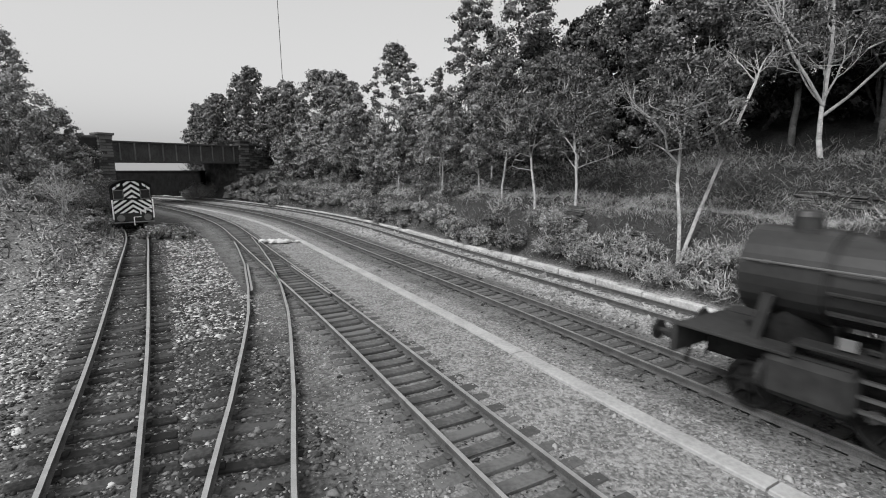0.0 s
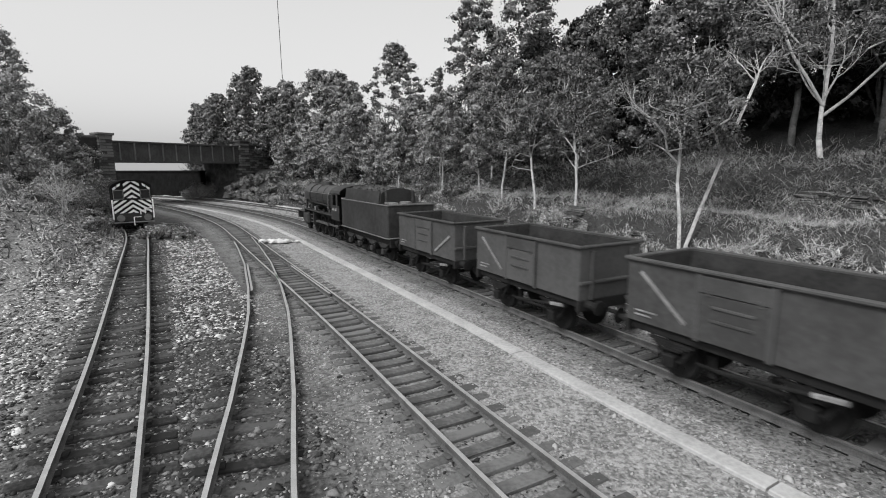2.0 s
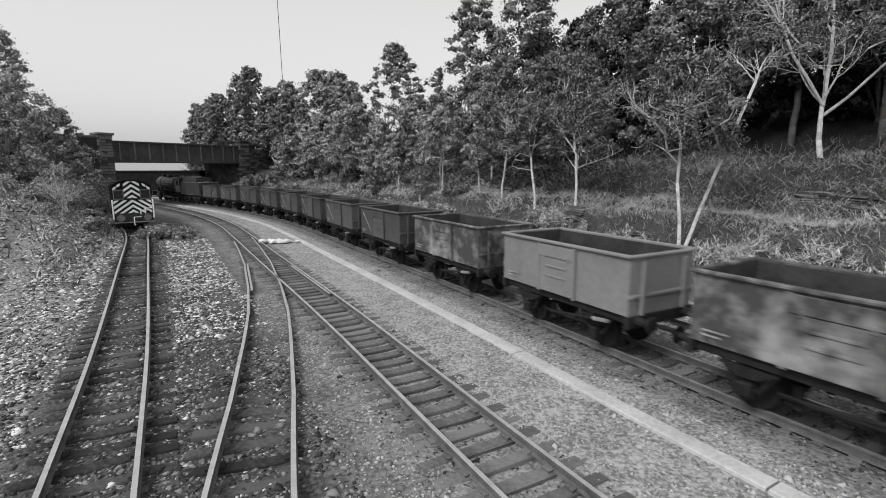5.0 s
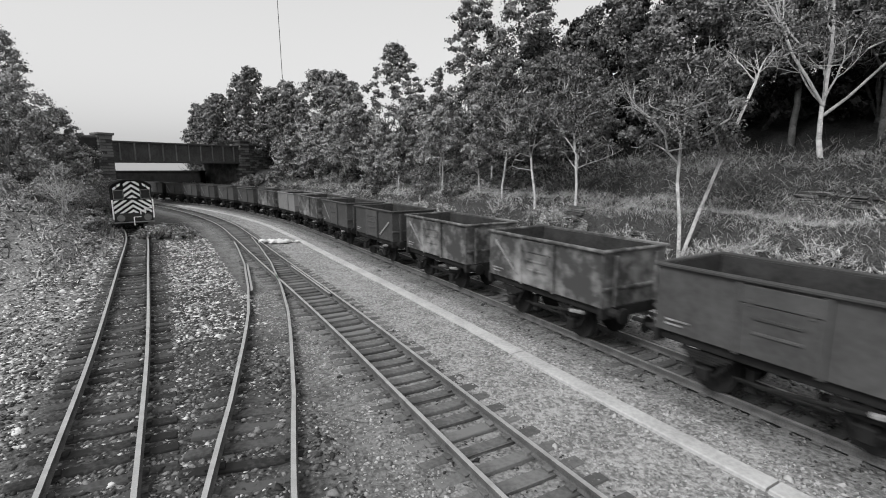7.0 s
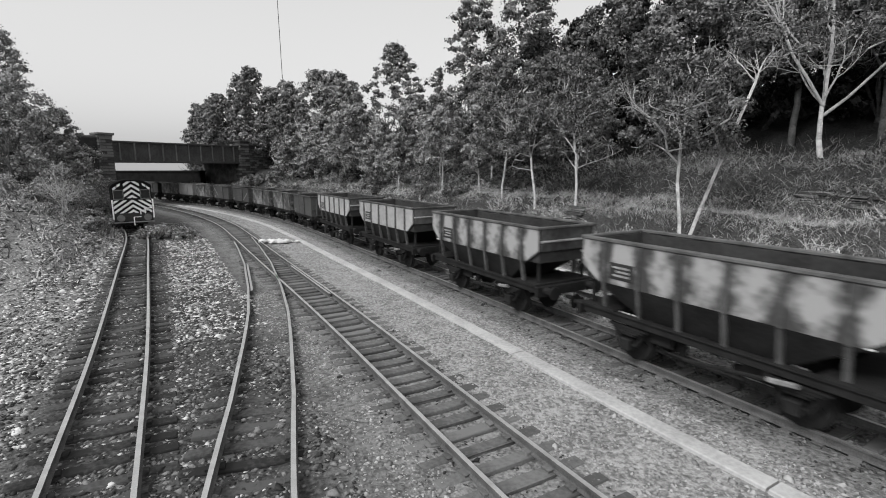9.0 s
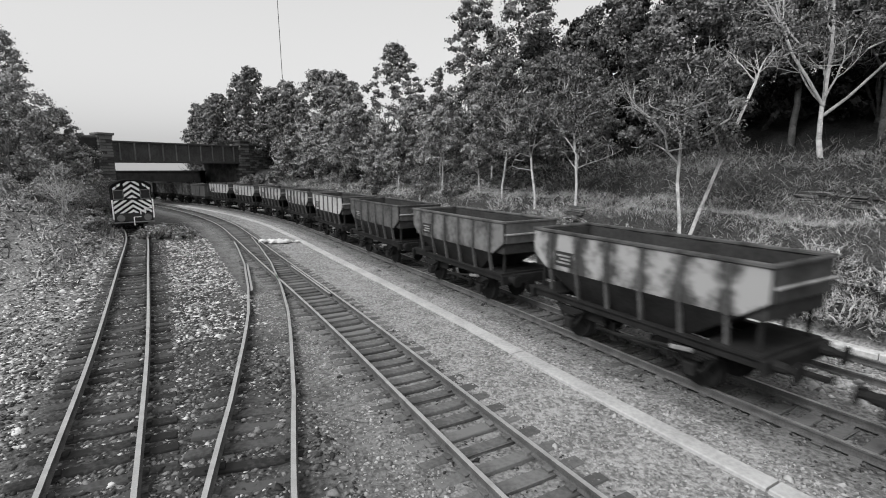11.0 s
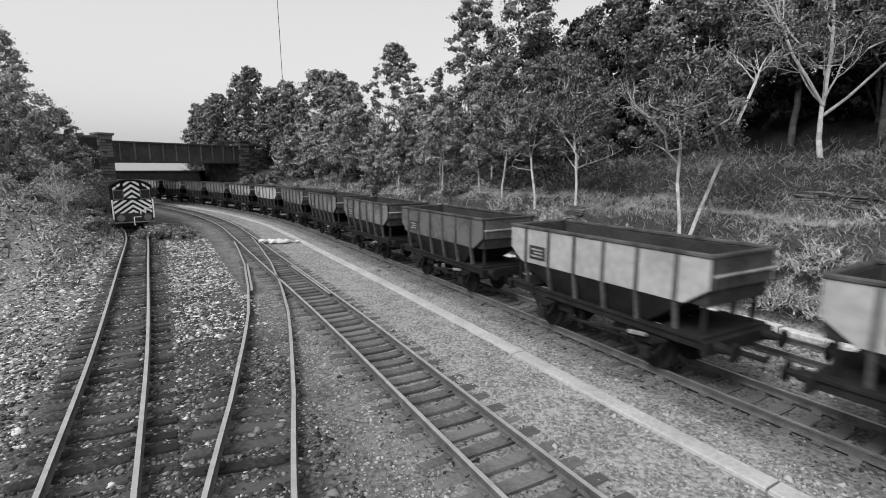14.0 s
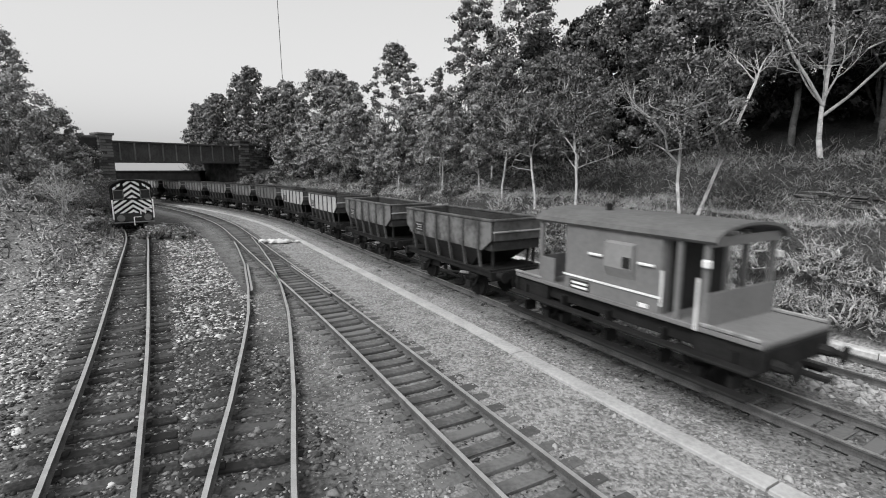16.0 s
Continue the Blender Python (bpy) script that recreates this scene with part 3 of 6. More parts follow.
def mineral_wagon(body_mat, stripe, label):
    """Steel mineral wagon, 5.1 m body."""
    t = thing("mineral_wagon", at(0, 0, 0), label, "wagon", "mineral wagons of the train")
    L, W, z0, z1 = 2.53, 1.17, 1.18, 2.62
    bm = bmesh.new()
    tub(bm, L, W, z0, z1, 0.05)
    body = part("body", bm, [body_mat, M["wagon_inside"]], t)
    for sx in (-1, 1):
        for y in (-0.75, 0.75):
            bm = bmesh.new()
            box(bm, sx * (L + 0.05) - 0.05, sx * (L + 0.05) + 0.05, y - 0.06, y + 0.06, z0, z1 - 0.1, 0.015)
            part("stanchion", bm, body_mat, t)
        bm = bmesh.new()
        box(bm, sx * (L + 0.03) - 0.04, sx * (L + 0.03) + 0.04, -W, W, 1.62, 1.7, 0.01)
        part("end_rail", bm, body_mat, t)
    bm = bmesh.new()
    for sy in (-1, 1):
        box(bm, -L - 0.06, L + 0.06, sy * (W + 0.03) - 0.065, sy * (W + 0.03) + 0.065, z1 - 0.02, z1 + 0.07, 0.025)
    for sx in (-1, 1):
        box(bm, sx * (L + 0.02) - 0.065, sx * (L + 0.02) + 0.065, -W + 0.04, W - 0.04, z1 - 0.015, z1 + 0.065, 0.025)
    part("top_rim", bm, body_mat, t)
    for sy in (-1, 1):
        bm = bmesh.new()
        y = sy * (W + 0.045)
        box(bm, -0.68, 0.68, y - 0.02, y + 0.02, z0 + 0.02, z1 - 0.42, 0.01)
        door = part("side_door", bm, body_mat, t)
        for x in (-0.72, 0.72):
            bm = bmesh.new()
            box(bm, x - 0.045, x + 0.045, y - 0.045, y + 0.045, z0 - 0.02, z1 - 0.03, 0.012)
            part("door_post", bm, body_mat, door)
        for z in (z0 + 0.5, z0 + 0.78):
            bm = bmesh.new()
            box(bm, -0.42, 0.42, y + sy * 0.03 - 0.02, y + sy * 0.03 + 0.02, z - 0.03, z + 0.03, 0.01)
            part("door_rib", bm, body_mat, door)
        bm = bmesh.new()
        box(bm, -0.68, 0.68, y - 0.015, y + 0.035 * 1, z1 - 0.4, z1 - 0.06, 0.01)
        for x in (-0.5, 0.5):
            box(bm, x - 0.05, x + 0.05, y + sy * 0.03 - 0.02, y + sy * 0.03 + 0.02, z1 - 0.46, z1 - 0.32, 0.01)
        part("flap_door", bm, body_mat, door)
        if stripe:
            bm = bmesh.new()
            a, b = ((2.15, z1 - 0.25), (1.0, z0 + 0.25)) if stripe > 0 else ((-2.2, z1 - 0.5), (-1.0, z0 + 0.2))
            d = Vector((b[0] - a[0], 0, b[1] - a[1]))
            m = Matrix.Translation(((a[0] + b[0]) / 2, sy * (W + 0.034), (a[1] + b[1]) / 2)) @ Matrix.Rotation(-math.atan2(d.z, d.x), 4, "Y")
            box(bm, -d.length / 2, d.length / 2, -0.006, 0.006, -0.042, 0.042, m=m)
            part("stripe", bm, M["stripe_paint"], body, "faded white diagonal stripe")
        bm = bmesh.new()
        for k in range(2):
            box(bm, 1.85 - 0.15 * (k == 1), 2.25, sy * (W + 0.034) - 0.004, sy * (W + 0.034) + 0.004, z0 + 0.16 + k * 0.1, z0 + 0.2 + k * 0.1)
        part("number_panel", bm, M["stripe_paint"], body, "faded illegible lettering")
    underframe(t, 5.0)
    buffers(t, 2.55)
    axle_guards(t, (1.38, -1.38))
    brake_gear(t, True)
    couplings(t, 2.55)
    wheelset(t, 1.38, 0.48)
    wheelset(t, -1.38, 0.48)
    return t


def hopper_wagon(body_mat, label):
    """Steel hopper wagon, 6.8 m long, with ribbed sides and sloped ends."""
    t = thing("hopper_wagon", at(0, 0, 0), label, "wagon", "hopper wagons of the train")
    L, W, z1, zs, z0 = 3.32, 1.1, 2.93, 1.88, 1.3
    bm = bmesh.new()

    def sheet(pts, thick=0.05):
        f = bm.faces.new([bm.verts.new(p) for p in pts])
        f.normal_update()
        n = f.normal.copy()
        r = bmesh.ops.extrude_face_region(bm, geom=[f])
        bmesh.ops.translate(bm, vec=-n * thick, verts=[g for g in r["geom"] if isinstance(g, bmesh.types.BMVert)])

    for sy in (-1, 1):
        sheet([(-L, sy * W, z1), (L, sy * W, z1), (L, sy * W, zs + 0.38), (L - 0.55, sy * W, zs), (-L + 0.55, sy * W, zs), (-L, sy * W, zs + 0.38)][::-sy])
    bmesh.ops.recalc_face_normals(bm, faces=bm.faces)
    body = part("body", bm, body_mat, t)
    for sx in (-1, 1):
        bm = bmesh.new()
        box(bm, sx * L - 0.04, sx * L + 0.015, -W + 0.06, W - 0.06, zs + 0.36, z1, 0.01)
        part("end_sheet", bm, M["hopper_dark"], t, "dark end sheet")
    bm = bmesh.new()
    for sy in (-1, 1):
        sheet([(-L + 0.55, sy * W, zs), (L - 0.55, sy * W, zs), (1.5, sy * 0.75, z0 - 0.25), (-1.5, sy * 0.75, z0 - 0.25)][::-sy])
    for sx in (-1, 1):
        sheet([(sx * L, -W, zs + 0.38), (sx * L, W, zs + 0.38), (sx * (L - 0.55), W, zs), (sx * 1.5, 0.75, z0 - 0.25), (sx * 1.5, -0.75, z0 - 0.25), (sx * (L - 0.55), -W, zs)][::-sx])
    bmesh.ops.recalc_face_normals(bm, faces=bm.faces)
    part("chute", bm, M["underframe"], t, "black sloping chute sheets below the sides")
    bm = bmesh.new()
    for sy in (-1, 1):
        box(bm, -L - 0.06, L + 0.06, sy * (W + 0.02) - 0.07, sy * (W + 0.02) + 0.07, z1 - 0.02, z1 + 0.07, 0.02)
    for sx in (-1, 1):
        box(bm, sx * (L + 0.01) - 0.07, sx * (L + 0.01) + 0.07, -W + 0.05, W - 0.05, z1 - 0.015, z1 + 0.065, 0.02)
    part("top_rim", bm, M["hopper_dark"], t)
    bm = bmesh.new()
    for sy in (-1, 1):
        box(bm, -L + 0.06, L - 0.06, sy * (W - 0.07) - 0.01, sy * (W - 0.07) + 0.01, zs, z1 - 0.03)
    for sx in (-1, 1):
        box(bm, sx * (L - 0.07) - 0.01, sx * (L - 0.07) + 0.01, -W + 0.09, W - 0.09, zs, z1 - 0.03)
    box(bm, -L + 0.1, L - 0.1, -W + 0.1, W - 0.1, zs, zs + 0.04)
    part("lining", bm, M["wagon_inside"], t, "dark inside sheets")
    for sy in (-1, 1):
        for k in range(6):
            x = -L + 0.75 + k * (2 * L - 1.5) / 5
            bm = bmesh.new()
            box(bm, x - 0.04, x + 0.04, sy * (W + 0.05) - 0.06, sy * (W + 0.05) + 0.06, zs - 0.02, z1 - 0.03, 0.012)
            y1 = 1.02
            m = Matrix.Translation((x, sy * (W + 1.08) / 2, (zs + 1.2) / 2)) @ Matrix.Rotation(sy * math.atan2(W + 0.02 - y1, zs - 1.2), 4, "X").inverted()
            box(bm, -0.04, 0.04, -0.05, 0.05, -0.4, 0.4, m=m)
            part("rib", bm, M["hopper_rib"], t)
        bm = bmesh.new()
        box(bm, L - 1.62, L - 0.92, sy * (W + 0.03) - 0.035, sy * (W + 0.03) + 0.035, zs + 0.14, zs + 0.55)
        pan = part("number_panel", bm, M["black_panel"], body, "black lettering panel")
        bm = bmesh.new()
        for k in range(3):
            box(bm, L - 1.52, L - 1.02 - 0.12 * (k % 2), sy * (W + 0.064) - 0.006, sy * (W + 0.064) + 0.006, zs + 0.22 + k * 0.1, zs + 0.27 + k * 0.1)
        part("lettering", bm, M["stripe_paint"], pan, "illegible pale lettering")
        bm = bmesh.new()
        for k in range(2):
            x = (1.2, -1.2)[k]
            box(bm, x - 0.45, x + 0.45, sy * 0.82 - 0.04, sy * 0.82 + 0.04, 0.62, 1.02, 0.02)
        part("discharge_door", bm, M["underframe"], t)
    for sx in (-1, 1):
        bm = bmesh.new()
        for y in (-0.9, 0.9):
            tube(bm, (sx * 3.1, y, 1.2), (sx * (L - 0.2), y, zs + 0.35), 0.06, seg=6)
        box(bm, sx * 2.75 - 0.55, sx * 2.75 + 0.55, -1.15, 1.15, 1.18, 1.24)
        part("end_platform", bm, M["underframe"], t)
        bm = bmesh.new()
        tube(bm, (sx * (L + 0.09), -W, 2.55), (sx * (L + 0.09), W, 2.55), 0.035, seg=6)
        part("handrail", bm, M["stripe_paint"], t, "thin end handrail")
    underframe(t, 6.7, 1.02)
    buffers(t, 3.38)
    axle_guards(t, (1.85, -1.85))
    brake_gear(t, True)
    couplings(t, 3.38)
    wheelset(t, 1.85, 0.48)
    wheelset(t, -1.85, 0.48)
    return t


def roof_shell(bm, x0, x1, half, z_eave, rise, thick=0.06, seg=10):
    out = [(half * math.cos(math.pi * k / seg), z_eave + rise * math.sin(math.pi * k / seg)) for k in range(seg + 1)]
    inn = [(y * 0.96, z - thick) for y, z in out[::-1]]
    return prism(bm, out + inn, x0, x1)


def brake_van():
    t = thing("brake_van", at(0, 0, 0), "plain grey goods brake van with open verandas and footboards", "brake van")
    zf = 1.38
    bm = bmesh.new()
    box(bm, -3.72, 3.72, -1.24, 1.24, zf, zf + 0.12, 0.02)
    part("floor", bm, M["van_body"], t)
    for sy in (-1, 1):
        bm = bmesh.new()
        y = sy * 1.2
        box(bm, -1.5, 1.5, y - 0.03, y + 0.03, zf + 0.12, 2.4)
        side = part("side", bm, M["van_body"], t)
        for a, b, z0, z1 in ((-1.5, 1.5, 2.92, 3.32), (-1.5, -0.78, 2.4, 2.92), (0.02, 1.5, 2.4, 2.92)):
            bm = bmesh.new()
            box(bm, a, b, y - 0.03, y + 0.03, z0, z1)
            part("side_panel", bm, M["van_body"], side)
        bm = bmesh.new()
        pts = [(sy * 1.2, 2.05), (sy * 1.36, 2.36), (sy * 1.36, 2.94), (sy * 1.2, 3.0)]
        prism(bm, pts, -0.8, 0.04)
        part("ducket", bm, M["van_ducket"], side, "paler side lookout")
        bm = bmesh.new()
        box(bm, -0.76, -0.54, sy * 1.375 - 0.012, sy * 1.375 + 0.012, 2.4, 2.66)
        part("window", bm, M["glass"], side, "small dark ducket window")
        for x in (-1.12, 0.4):
            bm = bmesh.new()
            tube(bm, (x - 0.22, sy * 1.27, 2.56), (x + 0.22, sy * 1.27, 2.56), 0.035, seg=6)
            part("grab_rail", bm, M["white_paint"], side, "white grab rail")
        bm = bmesh.new()
        box(bm, -1.55, 1.55, sy * 1.245 - 0.02, sy * 1.245 + 0.02, 1.85, 1.895)
        part("waist_rail", bm, M["white_paint"], side, "white-painted rail")
        bm = bmesh.new()
        box(bm, 0.6, 1.3, sy * 1.237 - 0.006, sy * 1.237 + 0.006, 1.52, 1.78)
        pn = part("number_panel", bm, M["black_panel"], side, "black lettering panel")
        bm = bmesh.new()
        for k in range(2):
            box(bm, 0.67, 1.23, sy * 1.246 - 0.003, sy * 1.246 + 0.003, 1.56 + k * 0.11, 1.62 + k * 0.11)
        part("lettering", bm, M["white_paint"], pn, "illegible white lettering")
        bm = bmesh.new()
        box(bm, -1.2, -0.95, sy * 1.237 - 0.006, sy * 1.237 + 0.006, 1.55, 1.65)
        part("plate", bm, M["white_paint"], side, "small white plate")
        for z, w in ((0.4, 1.42), (0.9, 1.36)):
            bm = bmesh.new()
            box(bm, -3.7, 3.7, sy * w - 0.14, sy * w + 0.14, z, z + 0.07, 0.015)
            for k in range(5):
                x = -3.2 + k * 1.6
                box(bm, x - 0.04, x + 0.04, sy * 1.05 - 0.2, sy * 1.05 + 0.2, z - 0.02 if z < 0.5 else z, z + 0.3)
            part("footboard", bm, M["underframe"], t, "long dark wooden footboard")
        # veranda pillars and end rails
        for x in (2.55, -2.5, -1.9):
            bm = bmesh.new()
            box(bm, x - 0.06, x + 0.06, sy * 1.18 - 0.05, sy * 1.18 + 0.05, zf + 0.12, 3.3, 0.01)
            part("pillar", bm, M["van_body"], t)
        for x0, x1 in ((-3.7, -2.5), (2.5, 3.7)):
            bm = bmesh.new()
            tube(bm, (x0, sy * 1.22, zf + 0.17), (x1, sy * 1.22, zf + 0.17), 0.045, seg=6)
            part("edge_rail", bm, M["stripe_paint"], t, "white edge rail")
        bm = bmesh.new()
        tube(bm, (-1.56, sy * 1.27, 1.7), (-1.56, sy * 1.27, 2.5), 0.03, seg=6)
        tube(bm, (-2.4, sy * 1.27, 1.4), (-2.4, sy * 1.27, 2.5), 0.03, seg=6)
        part("handrail", bm, M["white_paint"], t, "white handrail by the step")
        bm = bmesh.new()
        box(bm, -2.64, -2.48, sy * 1.28 - 0.06, sy * 1.28 + 0.06, 2.74, 2.9, 0.02)
        part("side_lamp", bm, M["white_paint"], t, "white side lamp")
    for x in (-1.5, 1.5):
        bm = bmesh.new()
        box(bm, x - 0.03, x + 0.03, -1.17, 1.17, zf + 0.12, 3.35)
        wall = part("end_wall", bm, M["van_body"], t)
        # black sheets over the end walls stand in for shade inside the verandas
        for sx in (-1, 1):
            bm = bmesh.new()
            box(bm, x + sx * 0.036 - 0.006, x + sx * 0.036 + 0.006, -0.95, 0.95, zf + 0.14, 3.12)
            part("end_door", bm, M["black_panel"], wall, "black sheet standing in for the shade inside the veranda")
    for x in (-2.58, 2.58):
        bm = bmesh.new()
        box(bm, x - 0.03, x + 0.03, -1.2, 1.2, zf + 0.12, 2.2)
        box(bm, x - 0.03, x + 0.03, -1.2, 1.2, 3.15, 3.35)
        part("veranda_screen", bm, M["van_body"], t)
    for sy in (-1, 1):
        bm = bmesh.new()
        box(bm, 1.95, 2.55, sy * 1.2 - 0.03, sy * 1.2 + 0.03, zf + 0.12, 2.2)
        part("veranda_side", bm, M["van_body"], t)
    bm = bmesh.new()
    roof_shell(bm, -2.75, 2.7, 1.34, 3.28, 0.34)
    roof = part("roof", bm, M["van_roof"], t, "dull curved roof")
    bm = bmesh.new()
    tube(bm, (0.9, 0.3, 3.55), (0.9, 0.3, 3.78), 0.09, seg=8)
    part("stove_pipe", bm, M["underframe"], roof)
    for sx in (-1, 1):
        bm = bmesh.new()
        box(bm, sx * 3.0 - 0.72, sx * 3.0 + 0.72, -1.15, 1.15, 0.9, zf)
        part("end_weight", bm, M["underframe"], t)
    underframe(t, 7.4, 1.0, 1.0, 1.38)
    buffers(t, 3.75)
    axle_guards(t, (2.4, -2.4))
    couplings(t, 3.75)
    wheelset(t, 2.4, 0.48)
    wheelset(t, -2.4, 0.48)
    return t


def steam_locomotive():
    t = thing("steam_locomotive", at(0, 0, 0), "grimy black eight-coupled goods steam locomotive", "locomotive")
    zb, rb = 2.72, 0.84
    bm = bmesh.new()
    tube(bm, (2.7, 0, zb), (-2.6, 0, zb), rb, rb, 28)
    boiler = part("boiler", bm, M["loco_black"], t, smooth=False)
    bm = bmesh.new()
    tube(bm, (4.12, 0, zb), (2.7, 0, zb), rb + 0.05, seg=28)
    tube(bm, (4.17, 0, zb), (4.1, 0, zb), rb - 0.12, seg=24)
    sb = part("smokebox", bm, M["loco_black"], t)
    bm = bmesh.new()
    tube(bm, (4.16, 0, zb), (4.26, 0, zb), 0.6, 0.5, 20)
    tube(bm, (4.2, 0, zb), (4.36, 0, zb), 0.06, seg=8)
    part("smokebox_door", bm, M["loco_dust"], sb)
    for x in (2.6, 1.0, -0.7, -2.5):
        bm = bmesh.new()
        tube(bm, (x - 0.04, 0, zb), (x + 0.04, 0, zb), rb + 0.018, seg=28)
        part("boiler_band", bm, M["loco_dust"], boiler)
    bm = bmesh.new()
    out = [(rb * 1.02 * math.cos(a), zb + rb * 1.02 * math.sin(a)) for a in [math.pi * k / 14 for k in range(15)]]
    prism(bm, out + [(-0.8, 1.5), (0.8, 1.5)], -4.2, -2.58)
    part("firebox", bm, M["loco_black"], t)
    for n_, x, r0, r1, h in (("chimney", 3.35, 0.24, 0.22, 0.36), ("steam_dome", 0.9, 0.4, 0.26, 0.24), ("top_feed", 2.1, 0.2, 0.15, 0.16)):
        bm = bmesh.new()
        tube(bm, (x, 0, zb + rb - 0.08), (x, 0, zb + rb + h * 0.7), r0 * 1.1, r0, 16)
        tube(bm, (x, 0, zb + rb + h * 0.7), (x, 0, zb + rb + h), r0 * 1.08, r1, 16)
        part(n_, bm, M["loco_black"], boiler)
    bm = bmesh.new()
    for y in (-0.18, 0.18):
        tube(bm, (-3.3, y, zb + rb - 0.05), (-3.3, y, zb + rb + 0.22), 0.09, 0.06, 8)
    part("safety_valve", bm, M["steel"], boiler)
    for sy in (-1, 1):
        bm = bmesh.new()
        tube(bm, (4.0, sy * (rb + 0.08), zb + 0.28), (-4.15, sy * (rb + 0.08), zb + 0.28), 0.022, seg=6)
        for x in (3.6, 2.0, 0.4, -1.2, -2.8):
            tube(bm, (x, sy * (rb - 0.05), zb + 0.26), (x, sy * (rb + 0.09), zb + 0.28), 0.04, seg=6)
        part("handrail", bm, M["girder_rib"], boiler)
        for z_, y_, r_ in ((zb - 0.12, rb + 0.05, 0.035), (zb - 0.5, rb - 0.1, 0.05)):
            bm = bmesh.new()
            tube(bm, (2.6, sy * y_, z_), (-0.4, sy * (y_ + 0.01), z_ - 0.02), r_, seg=6)
            tube(bm, (-0.4, sy * (y_ + 0.01), z_ - 0.02), (-4.1, sy * (y_ + 0.04), z_ - 0.1), r_, seg=6)
            part("boiler_pipe", bm, M["loco_dust"], boiler)
        bm = bmesh.new()
        box(bm, -4.2, 2.9, sy * 1.05 - 0.22, sy * 1.05 + 0.22, 1.66, 1.72, 0.01)
        box(bm, 2.9, 5.1, sy * 0.95 - 0.3, sy * 0.95 + 0.3, 1.42, 1.48, 0.01)
        m = Matrix.Translation((2.9, sy * 1.0, 1.56))
        box(bm, -0.03, 0.03, -0.25, 0.25, -0.12, 0.12, m=m)
        part("running_plate", bm, M["loco_dust"], t)
        bm = bmesh.new()
        box(bm, 1.95, 3.35, sy * 0.98 - 0.3, sy * 0.98 + 0.3, 0.62, 1.42, 0.12)
        tube(bm, (3.35, sy * 0.98, 0.9), (3.45, sy * 0.98, 0.9), 0.28, seg=14)
        tube(bm, (3.3, sy * 0.98, 1.32), (2.0, sy * 0.98, 1.32), 0.17, seg=12)
        part("cylinder", bm, M["loco_dust"], t, "dusty outside cylinder")
        bm = bmesh.new()
        m = Matrix.Translation((3.6, sy * 0.85, 1.95)) @ Matrix.Rotation(math.radians(-12), 4, "Y")
        box(bm, -0.1, 0.1, -0.06, 0.06, -0.5, 0.45, m=m)
        part("steam_pipe", bm, M["loco_dust"], t)
        for z in (0.78, 1.02, 1.3):
            bm = bmesh.new()
            box(bm, 0.9, 1.95, sy * 1.0 - 0.04, sy * 1.0 + 0.04, z - 0.03, z + 0.03)
            part("slide_bar", bm, M["loco_steel"], t, "oily slide bar")
        bm = bmesh.new()
        box(bm, 0.78, 0.9, sy * 1.02 - 0.14, sy * 1.02 + 0.14, 0.65, 1.66, 0.02)
        part("bracket", bm, M["loco_black"], t)
        bm = bmesh.new()
        for x, w, h in ((1.6, 0.34, 0.4), (0.2, 0.5, 0.36), (-1.4, 0.22, 0.2), (-2.9, 0.3, 0.24)):
            tube(bm, (x, sy * 1.0, 1.7), (x, sy * 1.0, 1.72 + h), w * 0.42, w * 0.3, 10)
            tube(bm, (x - w, sy * 0.98, 1.78), (x + w, sy * 0.98, 1.8), 0.05, seg=6)
        part("running_plate_fitting", bm, M["loco_dust"], t)
        bm = bmesh.new()
        box(bm, 0.02, 0.38, sy * 1.17 - 0.01, sy * 1.17 + 0.01, 1.76, 2.04)
        part("panel", bm, M["van_body"], t, "pale square lubricator cover")
        bm = bmesh.new()
        box(bm, 2.02, 2.28, sy * 1.12 - 0.01, sy * 1.12 + 0.01, 1.76, 1.96)
        part("panel", bm, M["van_body"], t, "pale square fitting cover")
        bm = bmesh.new()
        for q in (-2.05, -2.22):
            tube(bm, (q, sy * (rb + 0.06), zb - 0.75), (q, sy * (rb + 0.05), zb + 0.25), 0.035, seg=6)
            tube(bm, (q, sy * (rb + 0.05), zb + 0.25), (q, sy * 0.55, zb + 0.68), 0.03, seg=6)
        part("feed_pipe", bm, M["loco_steel"], boiler, "dull steel feed pipes")
        bm = bmesh.new()
        box(bm, -3.9, 1.6, sy * 0.55 - 0.03, sy * 0.55 + 0.03, 0.55, 1.66)
        part("frame_plate", bm, M["underframe"], t)
        # cab side with window
        bm = bmesh.new()
        y = sy * 1.28
        box(bm, -5.75, -4.15, y - 0.025, y + 0.025, 1.5, 2.42)
        cab = part("cab_side", bm, M["loco_black"], t)
        for x0, x1 in ((-4.5, -4.15), (-5.45, -5.15)):
            bm = bmesh.new()
            box(bm, x0, x1, y - 0.025, y + 0.025, 2.42, 3.22)
            part("cab_pillar", bm, M["loco_black"], cab)
        bm = bmesh.new()
        box(bm, -5.45, -4.15, y - 0.028, y + 0.028, 3.08, 3.24)
        part("cab_eave", bm, M["loco_black"], cab)
        bm = bmesh.new()
        for k in range(5):
            if k != 2:
                box(bm, -5.2 + k * 0.17, -5.08 + k * 0.17, y + sy * 0.03 - 0.004, y + sy * 0.03 + 0.004, 2.08, 2.24)
        part("cab_number", bm, M["hopper_pale"], cab, "pale painted bars")
        bm = bmesh.new()
        for k in range(3):
            box(bm, -5.75, -5.35, sy * 1.15 - 0.12, sy * 1.15 + 0.12, 0.5 + k * 0.34, 0.54 + k * 0.34)
